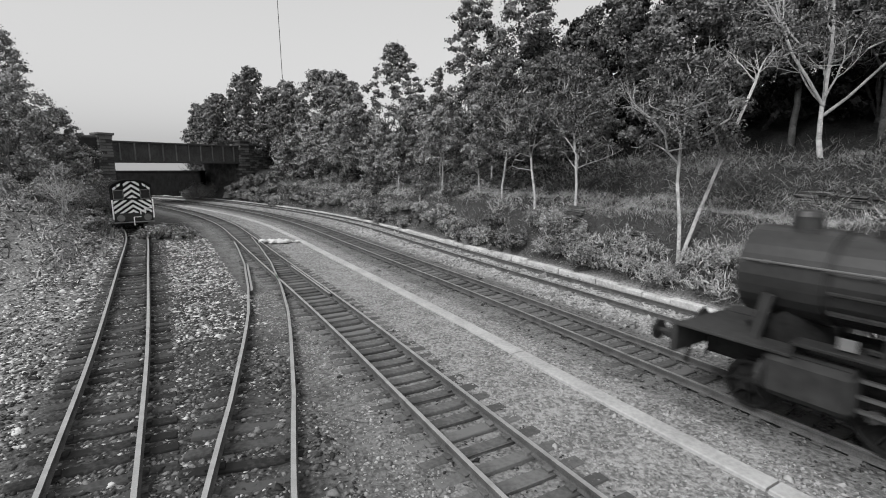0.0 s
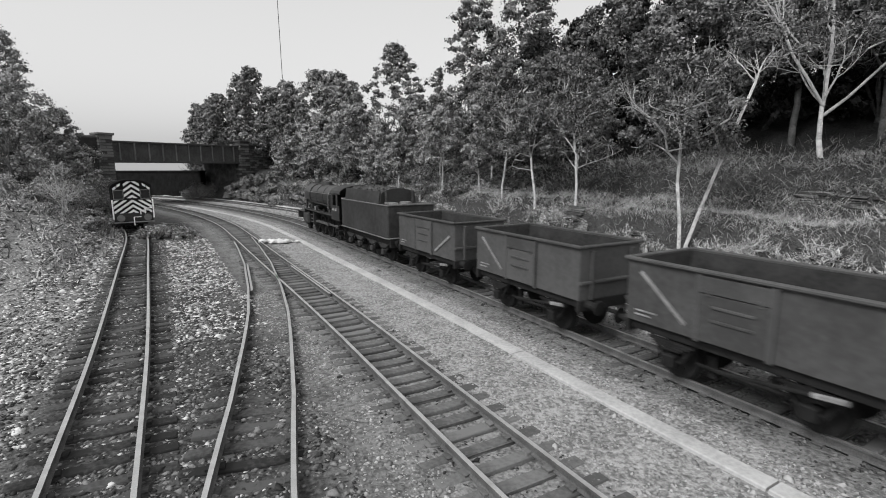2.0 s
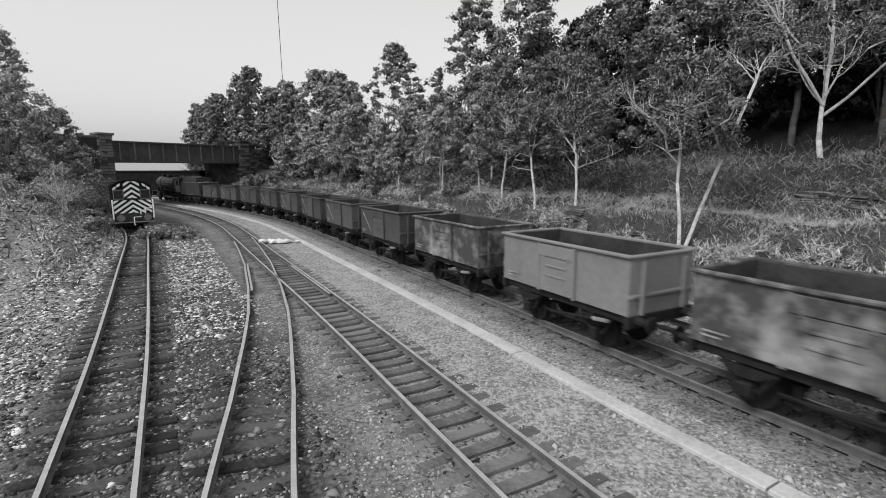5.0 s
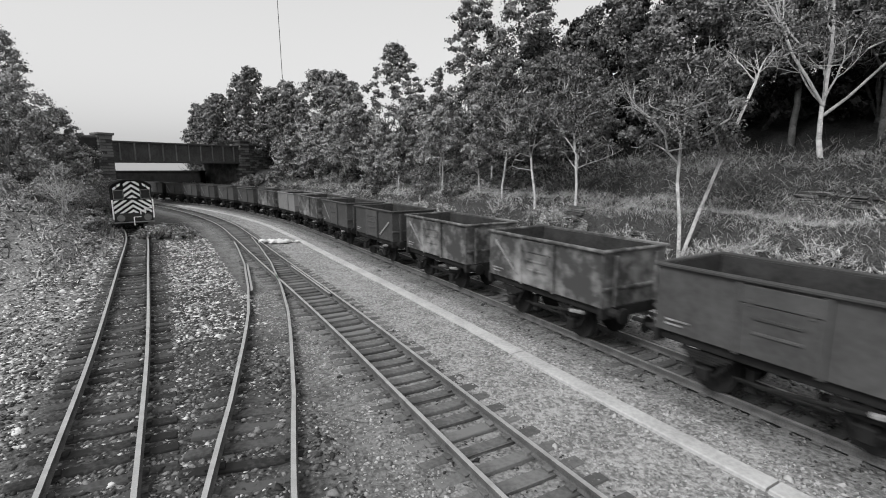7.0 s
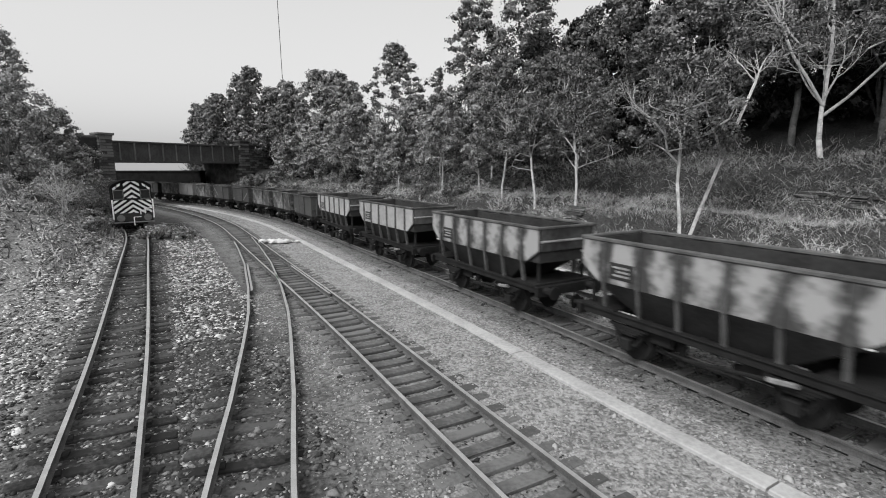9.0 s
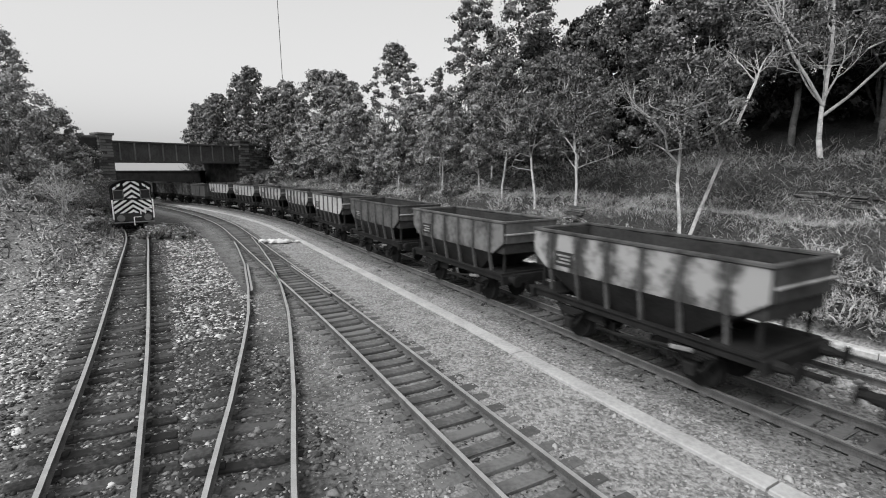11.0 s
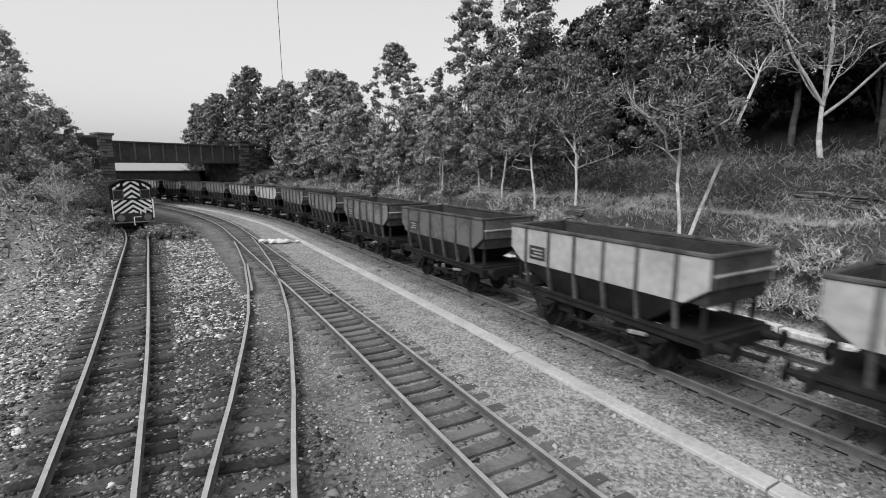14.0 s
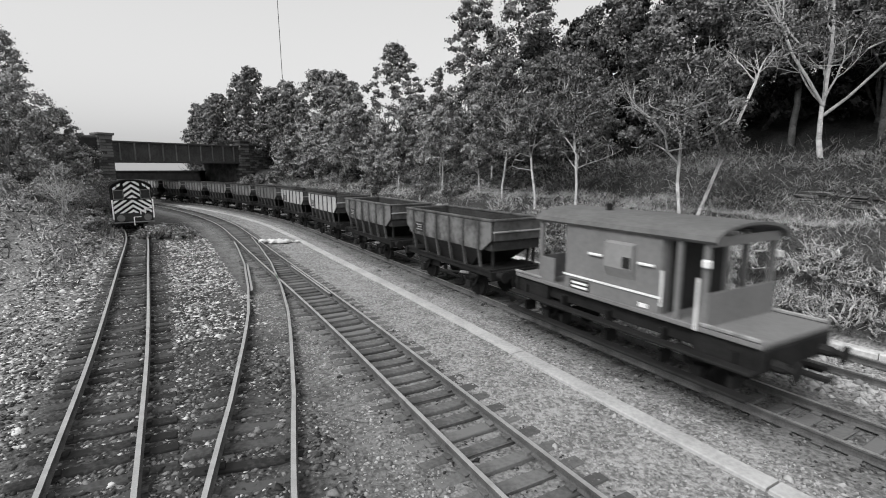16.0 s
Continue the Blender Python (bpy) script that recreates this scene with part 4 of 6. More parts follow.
        box(bm, -5.4, -5.35, sy * 1.15 - 0.12, sy * 1.15 + 0.12, 0.45, 1.5)
        part("cab_steps", bm, M["underframe"], t)
    bm = bmesh.new()
    box(bm, -4.2, -4.14, -1.26, 1.26, 1.5, 3.25)
    part("cab_front", bm, M["loco_black"], t)
    bm = bmesh.new()
    roof_shell(bm, -5.95, -4.05, 1.34, 3.2, 0.5)
    part("cab_roof", bm, M["loco_dust"], t)
    bm = bmesh.new()
    box(bm, -5.7, -4.2, -1.25, 1.25, 1.42, 1.5)
    part("cab_floor", bm, M["underframe"], t)
    bm = bmesh.new()
    box(bm, 5.05, 5.2, -1.22, 1.22, 0.82, 1.42, 0.02)
    box(bm, 2.9, 5.1, -0.65, 0.65, 1.38, 1.44)
    part("buffer_beam", bm, M["loco_dust"], t)
    for sy in (-1, 1):
        bm = bmesh.new()
        tube(bm, (5.2, sy * 0.87, 1.08), (5.5, sy * 0.87, 1.08), 0.15, 0.11, 10)
        tube(bm, (5.5, sy * 0.87, 1.08), (5.72, sy * 0.87, 1.08), 0.07, seg=8)
        tube(bm, (5.68, sy * 0.87, 1.08), (5.75, sy * 0.87, 1.08), 0.23, 0.21, 16)
        part("buffer", bm, M["loco_black"], t)
        bm = bmesh.new()
        tube(bm, (5.15, sy * 0.4, 0.95), (5.3, sy * 0.4, 0.35), 0.04, seg=6)
        part("brake_pipe", bm, M["underframe"], t)
    bm = bmesh.new()
    tube(bm, (3.2, 0, 1.2), (3.6, 0, 1.9), 0.6, 0.7, 16)
    box(bm, -3.8, 4.8, -0.5, 0.5, 0.8, 1.4)
    part("frame", bm, M["underframe"], t)
    for x in (1.45, -0.25, -1.95, -3.65):
        wheelset(t, x, 0.71, 12)
    wheelset(t, 3.75, 0.48, 8)
    for sy in (-1, 1):
        bm = bmesh.new()
        box(bm, -3.8, 1.6, -0.035, 0.035, -0.06, 0.06, 0.015)
        for x in (1.45, -0.25, -1.95, -3.65):
            tube(bm, (x, -0.06, 0), (x, 0.06, 0), 0.11, seg=10)
        rod = part("coupling_rod", bm, M["loco_steel"], t, "oily steel coupling rod")
        rod.matrix_basis = at(0, sy * 0.86, 0.71)
        RODS.append((rod, sy, 0))
        bm = bmesh.new()
        box(bm, 0, 2.9, -0.035, 0.035, -0.065, 0.065, 0.015)
        tube(bm, (0, -0.06, 0), (0, 0.06, 0), 0.13, seg=10)
        rod = part("connecting_rod", bm, M["loco_steel"], t, "oily steel connecting rod")
        rod.matrix_basis = at(-1.95, sy * 0.96, 0.71)
        RODS.append((rod, sy, 1))
    return t


def tender():
    t = thing("tender", at(0, 0, 0), "large grimy dark grey tender filled with coal", "tender")
    L, W = 3.5, 1.3
    bm = bmesh.new()
    box(bm, -L, L, -W, W, 1.3, 2.92, 0.05)
    body = part("tank", bm, M["loco_dust"], t)
    bm = bmesh.new()
    for sy in (-1, 1):
        box(bm, -L, L, sy * W - 0.035, sy * W + 0.035, 2.9, 2.96, 0.015)
        box(bm, -L - 0.03, L + 0.03, sy * (W + 0.02) - 0.05, sy * (W + 0.02) + 0.05, 1.27, 1.32, 0.015)
    for sx in (-1, 1):
        box(bm, sx * L - 0.05, sx * L + 0.05, -W, W, 2.9, 2.985, 0.02)
        box(bm, sx * (L + 0.03) - 0.06, sx * (L + 0.03) + 0.06, -W, W, 1.265, 1.335, 0.02)
    part("beading", bm, M["girder_rib"], body, "worn edge beading")
    for sy in (-1, 1):
        bm = bmesh.new()
        m = Matrix.Translation((0.75, sy * 1.02, 3.25)) @ Matrix.Rotation(math.radians(8 * sy), 4, "X")
        box(bm, -2.6, 2.6, -0.03, 0.03, -0.36, 0.32, 0.01, m)
        part("bunker_side", bm, M["loco_dust"], t)
    bm = bmesh.new()
    out = [(1.05, 2.9)] + [(0.98 * math.cos(a), 3.35 + 0.36 * math.sin(a)) for a in [math.pi * k / 12 for k in range(13)]] + [(-1.05, 2.9)]
    prism(bm, out, -1.92, -1.85)
    part("bunker_end", bm, M["loco_black"], t)
    rnd = random.Random(4)
    bm = bmesh.new()
    for k in range(160):
        x, y = rnd.uniform(-1.7, 3.1), rnd.uniform(-0.9, 0.9)
        r = rnd.uniform(0.1, 0.24)
        q = bmesh.ops.create_icosphere(bm, subdivisions=1, radius=r)
        for v in q["verts"]:
            v.co *= rnd.uniform(0.7, 1.2)
        bmesh.ops.translate(bm, vec=(x, y, 3.35 + 0.15 * math.cos(y * 1.6) + rnd.uniform(-0.1, 0.12)), verts=q["verts"])
    box(bm, -1.8, 3.2, -1.0, 1.0, 2.9, 3.38)
    tagged(part("coal_load", bm, M["coal"], t, "heaped lumps of coal"))
    for y in (-0.75, 0.75):
        bm = bmesh.new()
        tube(bm, (-2.15, y, 2.9), (-2.15, y, 3.55), 0.09, seg=10)
        part("vent_pipe", bm, M["loco_dust"], t)
    bm = bmesh.new()
    tube(bm, (-2.8, 0, 2.92), (-2.8, 0, 3.05), 0.3, seg=16)
    box(bm, -2.9, -2.2, 0.45, 0.9, 2.92, 3.02, 0.02)
    part("filler_hatch", bm, M["steel"], t, "worn pale filler hatch")
    for sy in (-1, 1):
        bm = bmesh.new()
        box(bm, -L + 0.1, L - 0.1, sy * 1.0 - 0.05, sy * 1.0 + 0.05, 0.85, 1.28, 0.02)
        part("frame", bm, M["underframe"], t)
        for x in (2.55, 1.0, -0.9, -2.45):
            bm = bmesh.new()
            box(bm, x - 0.16, x + 0.16, sy * 1.08 - 0.13, sy * 1.08 + 0.13, 0.36, 0.64, 0.04)
            for k in range(3):
                box(bm, x - 0.6 + k * 0.14, x + 0.6 - k * 0.14, sy * 1.08 - 0.06, sy * 1.08 + 0.06, 0.86 - k * 0.07, 0.93 - k * 0.07)
            for w in (-1, 1):
                tube(bm, (x + w * 0.42, sy * 1.05, 0.88), (x + w * 0.16, sy * 1.05, 0.5), 0.035, seg=5)
            part("axle_box", bm, M["loco_dust"], t, "dusty axle box and spring")
        bm = bmesh.new()
        for k in range(3):
            box(bm, L - 0.35, L + 0.02, sy * 1.15 - 0.12, sy * 1.15 + 0.12, 0.5 + k * 0.34, 0.54 + k * 0.34)
        box(bm, L - 0.36, L - 0.32, sy * 1.15 - 0.12, sy * 1.15 + 0.12, 0.45, 1.3)
        part("steps", bm, M["underframe"], t)
    bm = bmesh.new()
    box(bm, -L + 0.05, L - 0.05, -0.95, 0.95, 0.9, 1.3)
    box(bm, -L - 0.1, -L + 0.05, -1.22, 1.22, 0.85, 1.3, 0.02)
    box(bm, L, L + 0.6, -0.2, 0.2, 1.0, 1.15)
    part("underframe", bm, M["underframe"], t)
    bm = bmesh.new()
    tube(bm, (-L - 0.06, 0.55, 1.4), (-L - 0.06, 0.55, 2.6), 0.04, seg=6)
    tube(bm, (-L - 0.06, -0.4, 1.8), (-L - 0.06, -0.8, 2.2), 0.04, seg=6)
    part("rear_ladder", bm, M["loco_black"], t)
    for sy in (-1, 1):
        bm = bmesh.new()
        tube(bm, (-L - 0.1, sy * 0.87, 1.08), (-L - 0.4, sy * 0.87, 1.08), 0.14, 0.1, 10)
        tube(bm, (-L - 0.46, sy * 0.87, 1.08), (-L - 0.52, sy * 0.87, 1.08), 0.21, seg=14)
        part("buffer", bm, M["underframe"], t)
    for x in (2.55, 1.0, -0.9, -2.45):
        wheelset(t, x, 0.48)
    return t


def wheels_of(ob):
    out = []
    for c in ob.children:
        if c.name.split(".")[0] == "wheelset":
            out.append((c, c.matrix_basis.translation.z / U, c.matrix_basis.copy()))
    return out


def make_up_train():
    def add(ob, s, half):
        TRAIN.append((ob, s, half, wheels_of(ob)))
    add(steam_locomotive(), 2.73, 2.5)
    add(tender(), -7.05, 2.4)
    kinds = [
        mineral_wagon(M["wagon_grey"], -1, "grey steel mineral wagon with a faded white diagonal stripe"),
        mineral_wagon(M["wagon_grey"], 1, "grey steel mineral wagon with a white diagonal stripe"),
        mineral_wagon(M["wagon_patch"], 1, "rust-patched grey mineral wagon with a worn stripe"),
        mineral_wagon(M["wagon_patch"], 0, "heavily rust-patched grey steel mineral wagon"),
        mineral_wagon(M["van_body"], 0, "pale grey steel mineral wagon"),
        mineral_wagon(M["wagon_grey"], 0, "plain dark grey steel mineral wagon"),
    ]
    plan = [0, 1, 1, 1, 1, 1, 1, 1, 3, 4, 3, 1, 0, 2, 2, 5]
    used = set()
    for i, k in enumerate(plan):
        ob = kinds[k] if k not in used else copy_thing(kinds[k], at(0, 0, 0))
        used.add(k)
        add(ob, -11.54 - 6.646 * i - 2.56, 1.38)
    hop = [
        hopper_wagon(M["hopper_pale"], "pale grey ribbed steel hopper wagon with black chutes"),
        hopper_wagon(M["hopper_patch"], "rust-patched ribbed steel hopper wagon"),
        hopper_wagon(M["hopper_dark"], "dark grimy ribbed steel hopper wagon"),
        hopper_wagon(M["hopper_worn"], "dull grey ribbed steel hopper wagon worn beside its ribs"),
    ]
    lead = [-118.14, -126.61, -135.15, -143.67, -151.99, -160.32, -168.59, -176.9, -185.34, -193.88, -202.41, -210.69, -219.0, -227.39, -235.91, -244.5, -253.0]
    plan = [0, 0, 1, 1, 0, 2, 3, 1, 0, 3, 3, 3, 2, 0, 0, 3, 3]
    used = set()
    for s, k in zip(lead, plan):
        ob = hop[k] if k not in used else copy_thing(hop[k], at(0, 0, 0))
        used.add(k)
        add(ob, s - 3.41, 1.85)
    add(brake_van(), -265.02, 2.4)


make_up_train()


# ---- parked shunter on the siding ----
def clip_band(rect, k, z0, z1, sy):
    """The part of a chevron band (z + k|y| between z0 and z1) on one side, cut to a rectangle (y0, y1, za, zb), as an outline."""
    y0, y1, za, zb = rect
    poly = [(y0, z0 - k * y0), (y1, z0 - k * y1), (y1, z1 - k * y1), (y0, z1 - k * y0)]
    for test in (lambda p: p[1] - za, lambda p: zb - p[1]):
        out = []
        for i, p in enumerate(poly):
            q = poly[(i + 1) % len(poly)]
            a, b = test(p), test(q)
            if a >= 0:
                out.append(p)
            if (a >= 0) != (b >= 0):
                u = a / (a - b)
                out.append((p[0] + (q[0] - p[0]) * u, p[1] + (q[1] - p[1]) * u))
        poly = out
        if len(poly) < 3:
            return None
    return [(sy * y, z) for y, z in poly]


def shunter():
    c_side = centre_line([(-30, 11.7), (10, 12.0), (25, 12.2), (40, 12.45), (60, 12.9)])
    x, y, th = c_side(47.0 + 4.4)
    t = thing("diesel_shunter", at(x, y, 0, 0, 0, math.degrees(th)), "diesel shunting locomotive with black and pale chevrons on its cab end", "locomotive")
    xe = -4.0
    arc = [(1.3 * math.cos(a) ** 1 if abs(math.cos(a)) > 0 else 0, 3.3 + 0.62 * math.sin(a)) for a in [math.pi * k / 14 for k in range(15)]]
    bm = bmesh.new()
    prism(bm, [(1.3, 1.3)] + arc + [(-1.3, 1.3)], xe, xe + 2.3)
    cab = part("cab", bm, M["black_and_shade"], t)
    bm = bmesh.new()
    prism(bm, [(y_ * 1.05, z + 0.04) for y_, z in arc] + [(y_ * 0.97, z - 0.03) for y_, z in arc[::-1]], xe - 0.08, xe + 2.4)
    part("roof", bm, M["black_and_shade"], t)
    bm = bmesh.new()
    box(bm, xe + 2.3, 4.0, -0.95, 0.95, 1.3, 3.2, 0.08)
    part("hood", bm, M["loco_black"], t)
    n = 0
    for rect, ks in (((0.0, 0.52, 2.55, 3.82), [2.62, 3.02, 3.42, 3.82]), ((0.0, 1.24, 1.42, 2.4), [1.5, 1.88, 2.26, 2.64, 3.02])):
        for z0 in ks:
            for sy in (-1, 1):
                out = clip_band(rect, 0.72, z0, z0 + 0.19, sy)
                if out:
                    bm = bmesh.new()
                    prism(bm, out, xe - 0.03, xe - 0.012)
                    part("chevron", bm, M["chevron_paint"], cab, "pale chevron stripe")
    for sy in (-1, 1):
        for y0, z0 in ((0.72, 3.42), (1.0, 3.2)):
            bm = bmesh.new()
            prism(bm, [(sy * y0, z0 + 0.1), (sy * (y0 + 0.22), z0 - 0.06), (sy * (y0 + 0.22), z0 + 0.12), (sy * y0, z0 + 0.28)], xe - 0.03, xe - 0.012)
            part("chevron", bm, M["chevron_paint"], cab, "pale corner stripe")
        bm = bmesh.new()
        box(bm, xe - 0.03, xe - 0.01, sy * 0.88 - 0.3, sy * 0.88 + 0.3, 2.52, 3.15)
        w = part("window", bm, M["glass"], cab, "dark cab window")
        bm = bmesh.new()
        for a, b, c, d in ((-0.34, 0.34, 3.14, 3.2), (-0.34, 0.34, 2.47, 2.53), (-0.34, -0.29, 2.5, 3.17), (0.29, 0.34, 2.5, 3.17)):
            box(bm, xe - 0.05, xe - 0.01, sy * 0.88 + a, sy * 0.88 + b, c, d)
        part("window_frame", bm, M["girder_rib"], w)
        bm = bmesh.new()
        tube(bm, (xe - 0.15, sy * 1.32, 1.0), (xe - 0.15, sy * 1.32, 2.4), 0.05, seg=6)
        tube(bm, (xe - 0.15, sy * 1.32, 2.4), (xe - 0.02, sy * 1.3, 2.42), 0.05, seg=6)
        part("handrail", bm, M["white_paint"], t, "white vertical handrail")
        bm = bmesh.new()
        tube(bm, (xe - 0.12, sy * 0.88, 1.08), (xe - 0.42, sy * 0.88, 1.08), 0.15, 0.1, 10)
        tube(bm, (xe - 0.4, sy * 0.88, 1.08), (xe - 0.5, sy * 0.88, 1.08), 0.26, seg=16)
        part("buffer", bm, M["girder_rib"], t, "dull round buffer")
    bm = bmesh.new()
    box(bm, xe - 0.12, xe + 0.02, -1.28, 1.28, 0.78, 1.4, 0.02)
    part("buffer_beam", bm, M["black_panel"], t)
    bm = bmesh.new()
    tube(bm, (xe - 0.2, -1.3, 0.72), (xe - 0.2, 1.3, 0.72), 0.045, seg=6)
    part("step_bar", bm, M["steel"], t)
    for y_, z0, z1 in ((0.45, 1.6, 1.3), (0.75, 1.75, 1.35), (-0.02, 1.1, 0.45)):
        bm = bmesh.new()
        tube(bm, (xe - 0.16, -y_, z0), (xe - 0.22, -y_, z1), 0.04, seg=6)
        tube(bm, (xe - 0.1, -y_, z0), (xe - 0.1, -y_ - 0.5, z0), 0.035, seg=6)
        part("hose", bm, M["white_paint"], t, "white-painted hose and pipe")
    bm = bmesh.new()
    box(bm, xe, 4.0, -1.2, 1.2, 1.1, 1.32, 0.02)
    box(bm, xe + 0.3, 3.8, -0.9, 0.9, 0.5, 1.1)
    part("frame", bm, M["underframe"], t)
    for x_ in (-2.0, 0.0, 2.0):
        w = wheelset(t, x_, 0.68)
        w.name = "wheel_pair"


shunter()


def far_wall():
    # this wall lies in shade, which is carried by its near-black colour
    pts = [line(s, -6.8) for s in np.arange(93, 190, 2.0)]
    ob = new("retaining_wall", sweep(pts, [(-0.4, -0.3), (0.4, -0.3), (0.4, 4.2), (0.55, 4.2), (0.55, 4.5), (-0.55, 4.5), (-0.55, 4.2), (-0.4, 4.2)], [M["black_and_shade"]]))
    tagged(ob, "retaining wall beyond the bridge, near black with the shade painted in", "wall", kind="structure")


far_wall()


def cord():
    bm = bmesh.new()
    rows = [(-32.0, 101.0, 45.0), (-31.85, 101.0, 34.0), (-31.7, 101.0, 20.0), (-31.6, 101.0, 5.0)]
    for a, b in zip(rows[:-1], rows[1:]):
        tube(bm, a, b, 0.06, seg=6)
    bmesh.ops.scale(bm, vec=(U, U, U), verts=bm.verts)
    me = bpy.data.meshes.new("hanging_cord")
    bm.to_mesh(me)
    bm.free()
    me.materials.append(M["loco_dust"])
    tagged(new("hanging_cord", me), "thin grey cord hanging behind the trees", "cord")


cord()


# ---- plants ----
def quads(name, c, size, normals, material, rng, stretch=1.0):
    """Many small leaves about the points c."""
    n = len(c)
    a = np.cross(normals, rng.normal(size=(n, 3)))
    a /= np.linalg.norm(a, axis=1, keepdims=True) + 1e-9
    b = np.cross(normals, a)
    s = size * rng.uniform(0.6, 1.4, (n, 1))
    a, b = a * s * stretch, b * s
    v = np.stack([c - a - b * 0.4, c + a * 0.9 - b * 0.5, c + b * 1.1], 1).reshape(-1, 3) * U
    me = bpy.data.meshes.new(name)
    me.vertices.add(3 * n)
    me.vertices.foreach_set("co", v.ravel())
    me.loops.add(3 * n)
    me.loops.foreach_set("vertex_index", np.arange(3 * n))
    me.polygons.add(n)
    me.polygons.foreach_set("loop_start", np.arange(0, 3 * n, 3))
    me.polygons.foreach_set("loop_total", np.full(n, 3))
    me.update(calc_edges=True)
    me.materials.append(material)
    return me


def tubes_mesh(name, segs, material, sides=5):
    """Tapered limbs: rows of (a, b, ra, rb)."""
    v, f = [], []
    for a, b, ra, rb in segs:
        d = np.subtract(b, a)
        d = d / (np.linalg.norm(d) + 1e-9)
        u = np.cross(d, (0.3, 0.9, 0.2))
        u /= np.linalg.norm(u)
        w = np.cross(d, u)
        k = len(v)
        for p, r in ((a, ra), (b, rb)):
            for i in range(sides):
                t = 2 * math.pi * i / sides
                v.append(tuple(np.add(p, (u * math.cos(t) + w * math.sin(t)) * r)))
        for i in range(sides):
            j = (i + 1) % sides
            f.append((k + i, k + j, k + sides + j, k + sides + i))
        f.append(tuple(range(k + sides, k + 2 * sides)))
    me = mesh_of(name, v, f, material)
    me.polygons.foreach_set("use_smooth", [True] * len(me.polygons))
    return me


def grow(rng, p, d, length, r, depth, segs, tips, bend=0.25, lift=0.1):
    """A crooked limb that forks."""
    n = 3
    for i in range(n):
        d = d + rng.normal(size=3) * bend * 0.5 + np.array([0, 0, lift])
        d /= np.linalg.norm(d)
        q = p + d * length / n
        r1 = r * 0.86
        segs.append((p, q, r, r1))
        p, r = q, r1
        if depth and rng.random() < 0.45:
            e = d + rng.normal(size=3) * 0.7
            e /= np.linalg.norm(e)
            grow(rng, p, e, length * 0.55, r * 0.6, depth - 1, segs, tips, bend, lift)
    if depth:
        for _ in range(2 + (rng.random() < 0.4)):
            e = d + rng.normal(size=3) * 0.55
            e /= np.linalg.norm(e)
            grow(rng, p, e, length * rng.uniform(0.55, 0.8), r * 0.68, depth - 1, segs, tips, bend, lift)
    else:
        tips.append(p)


def tree(x, y, height, crown_w, seed, label, bark="bark_pale", leaf="leaf", clear=0.45, leaves=9000, size=0.13, lean=(0, 0), stems=1, sink=0.1, conifer=False, trunk_r=0.0, limbs=None, crown_z=None, group="trees on the cutting"):
    rng = np.random.default_rng(seed)
    z = float(ground_z(x, y)[0][0])
    t = thing("tree", at(x, y, z - sink), label, "tree", group)
    segs, tips = [], []
    r0 = trunk_r or 0.016 * height + 0.05
    for a, b, c in limbs or ():
        # a fixed limb: from height a to a point (b across, c up)
        p, q = np.array([a[0], 0, a[1]]), np.array([b, rng.normal() * 0.2, c])
        r = r0 * (1.0 if a[1] < 0.1 else 0.6)
        for i in range(3):
            m = p + (q - p) * (i + 1) / 3 + rng.normal(size=3) * 0.06 * (i < 2)
            o = p + (q - p) * 0 if i == 0 else last
            segs.append((o, m, r, r * 0.88))
            last, r = m, r * 0.88
        tips.append(last)
        for _ in range(4):
            e = (q - p) / np.linalg.norm(q - p) + rng.normal(size=3) * 0.7
            e /= np.linalg.norm(e)
            if a[1] > 0.1 or stems == 0:
                grow(rng, last, e, crown_w * 0.2, r * 0.6, 2, segs, tips)
    for k in range(stems):
        a = rng.uniform(0, 6.28)
        d = np.array([lean[0] + 0.28 * (stems > 1) * math.cos(a), lean[1] + 0.28 * (stems > 1) * math.sin(a), 1.0])
        if stems == 2:
            d = np.array([(-0.06, 0.34)[k], 0.0, 1.0])
        d /= np.linalg.norm(d)
        p = np.zeros(3)
        h = height * clear
        r = r0
        for i in range(4):
            q = p + d * h / 4
            segs.append((p, q, r, r * 0.93))
            p, r = q, r * 0.93
            d = d + rng.normal(size=3) * 0.07
            d /= np.linalg.norm(d)
            if i >= 2 and not conifer and clear > 0.2:
                e = d * 0.8 + rng.normal(size=3) * np.array([0.8, 0.8, 0.3])
                e /= np.linalg.norm(e)
                grow(rng, p, e, crown_w * 0.35, r * 0.5, 1, segs, tips)
        if conifer:
            segs.append((p, p + np.array([0, 0, height * (1 - clear)]), r, 0.02))
        else:
            for _ in range(3):
                e = d + rng.normal(size=3) * np.array([0.32, 0.32, 0.1])
                e /= np.linalg.norm(e)
                grow(rng, p, e, height * (1 - clear) * (0.3 if clear > 0.2 else 0.2), r * 0.75, 2, segs, tips)
    # crown: boughs set about an uneven hull, each a cluster of leaf clumps with gaps between the boughs
    top, low = height, (height * clear * 0.92 if crown_z is None else crown_z)
    leaves, size = int(leaves * 1.5), size * 0.86
    nb = int(np.clip(20 + crown_w * (top - low) * 1.5, 26, 120))
    cz = np.clip((np.arange(nb) + rng.uniform(0, 1, nb)) / nb, 0, 1)
    th = np.arange(nb) * 2.4 + rng.uniform(-0.6, 0.6, nb)
    hull = (np.sin(np.pi * (0.16 + 0.78 * cz)) ** 0.7 * (1.15 - 0.45 * cz)) if not conifer else (1.05 - cz) ** 0.8
    wob = 1 + 0.3 * np.sin(3 * th + seed) * np.sin(4 * cz + seed)
    rr = hull * crown_w / 2 * wob * np.sqrt(rng.uniform(0.18, 1, nb)) * (0.92 if not conifer else 0.6)
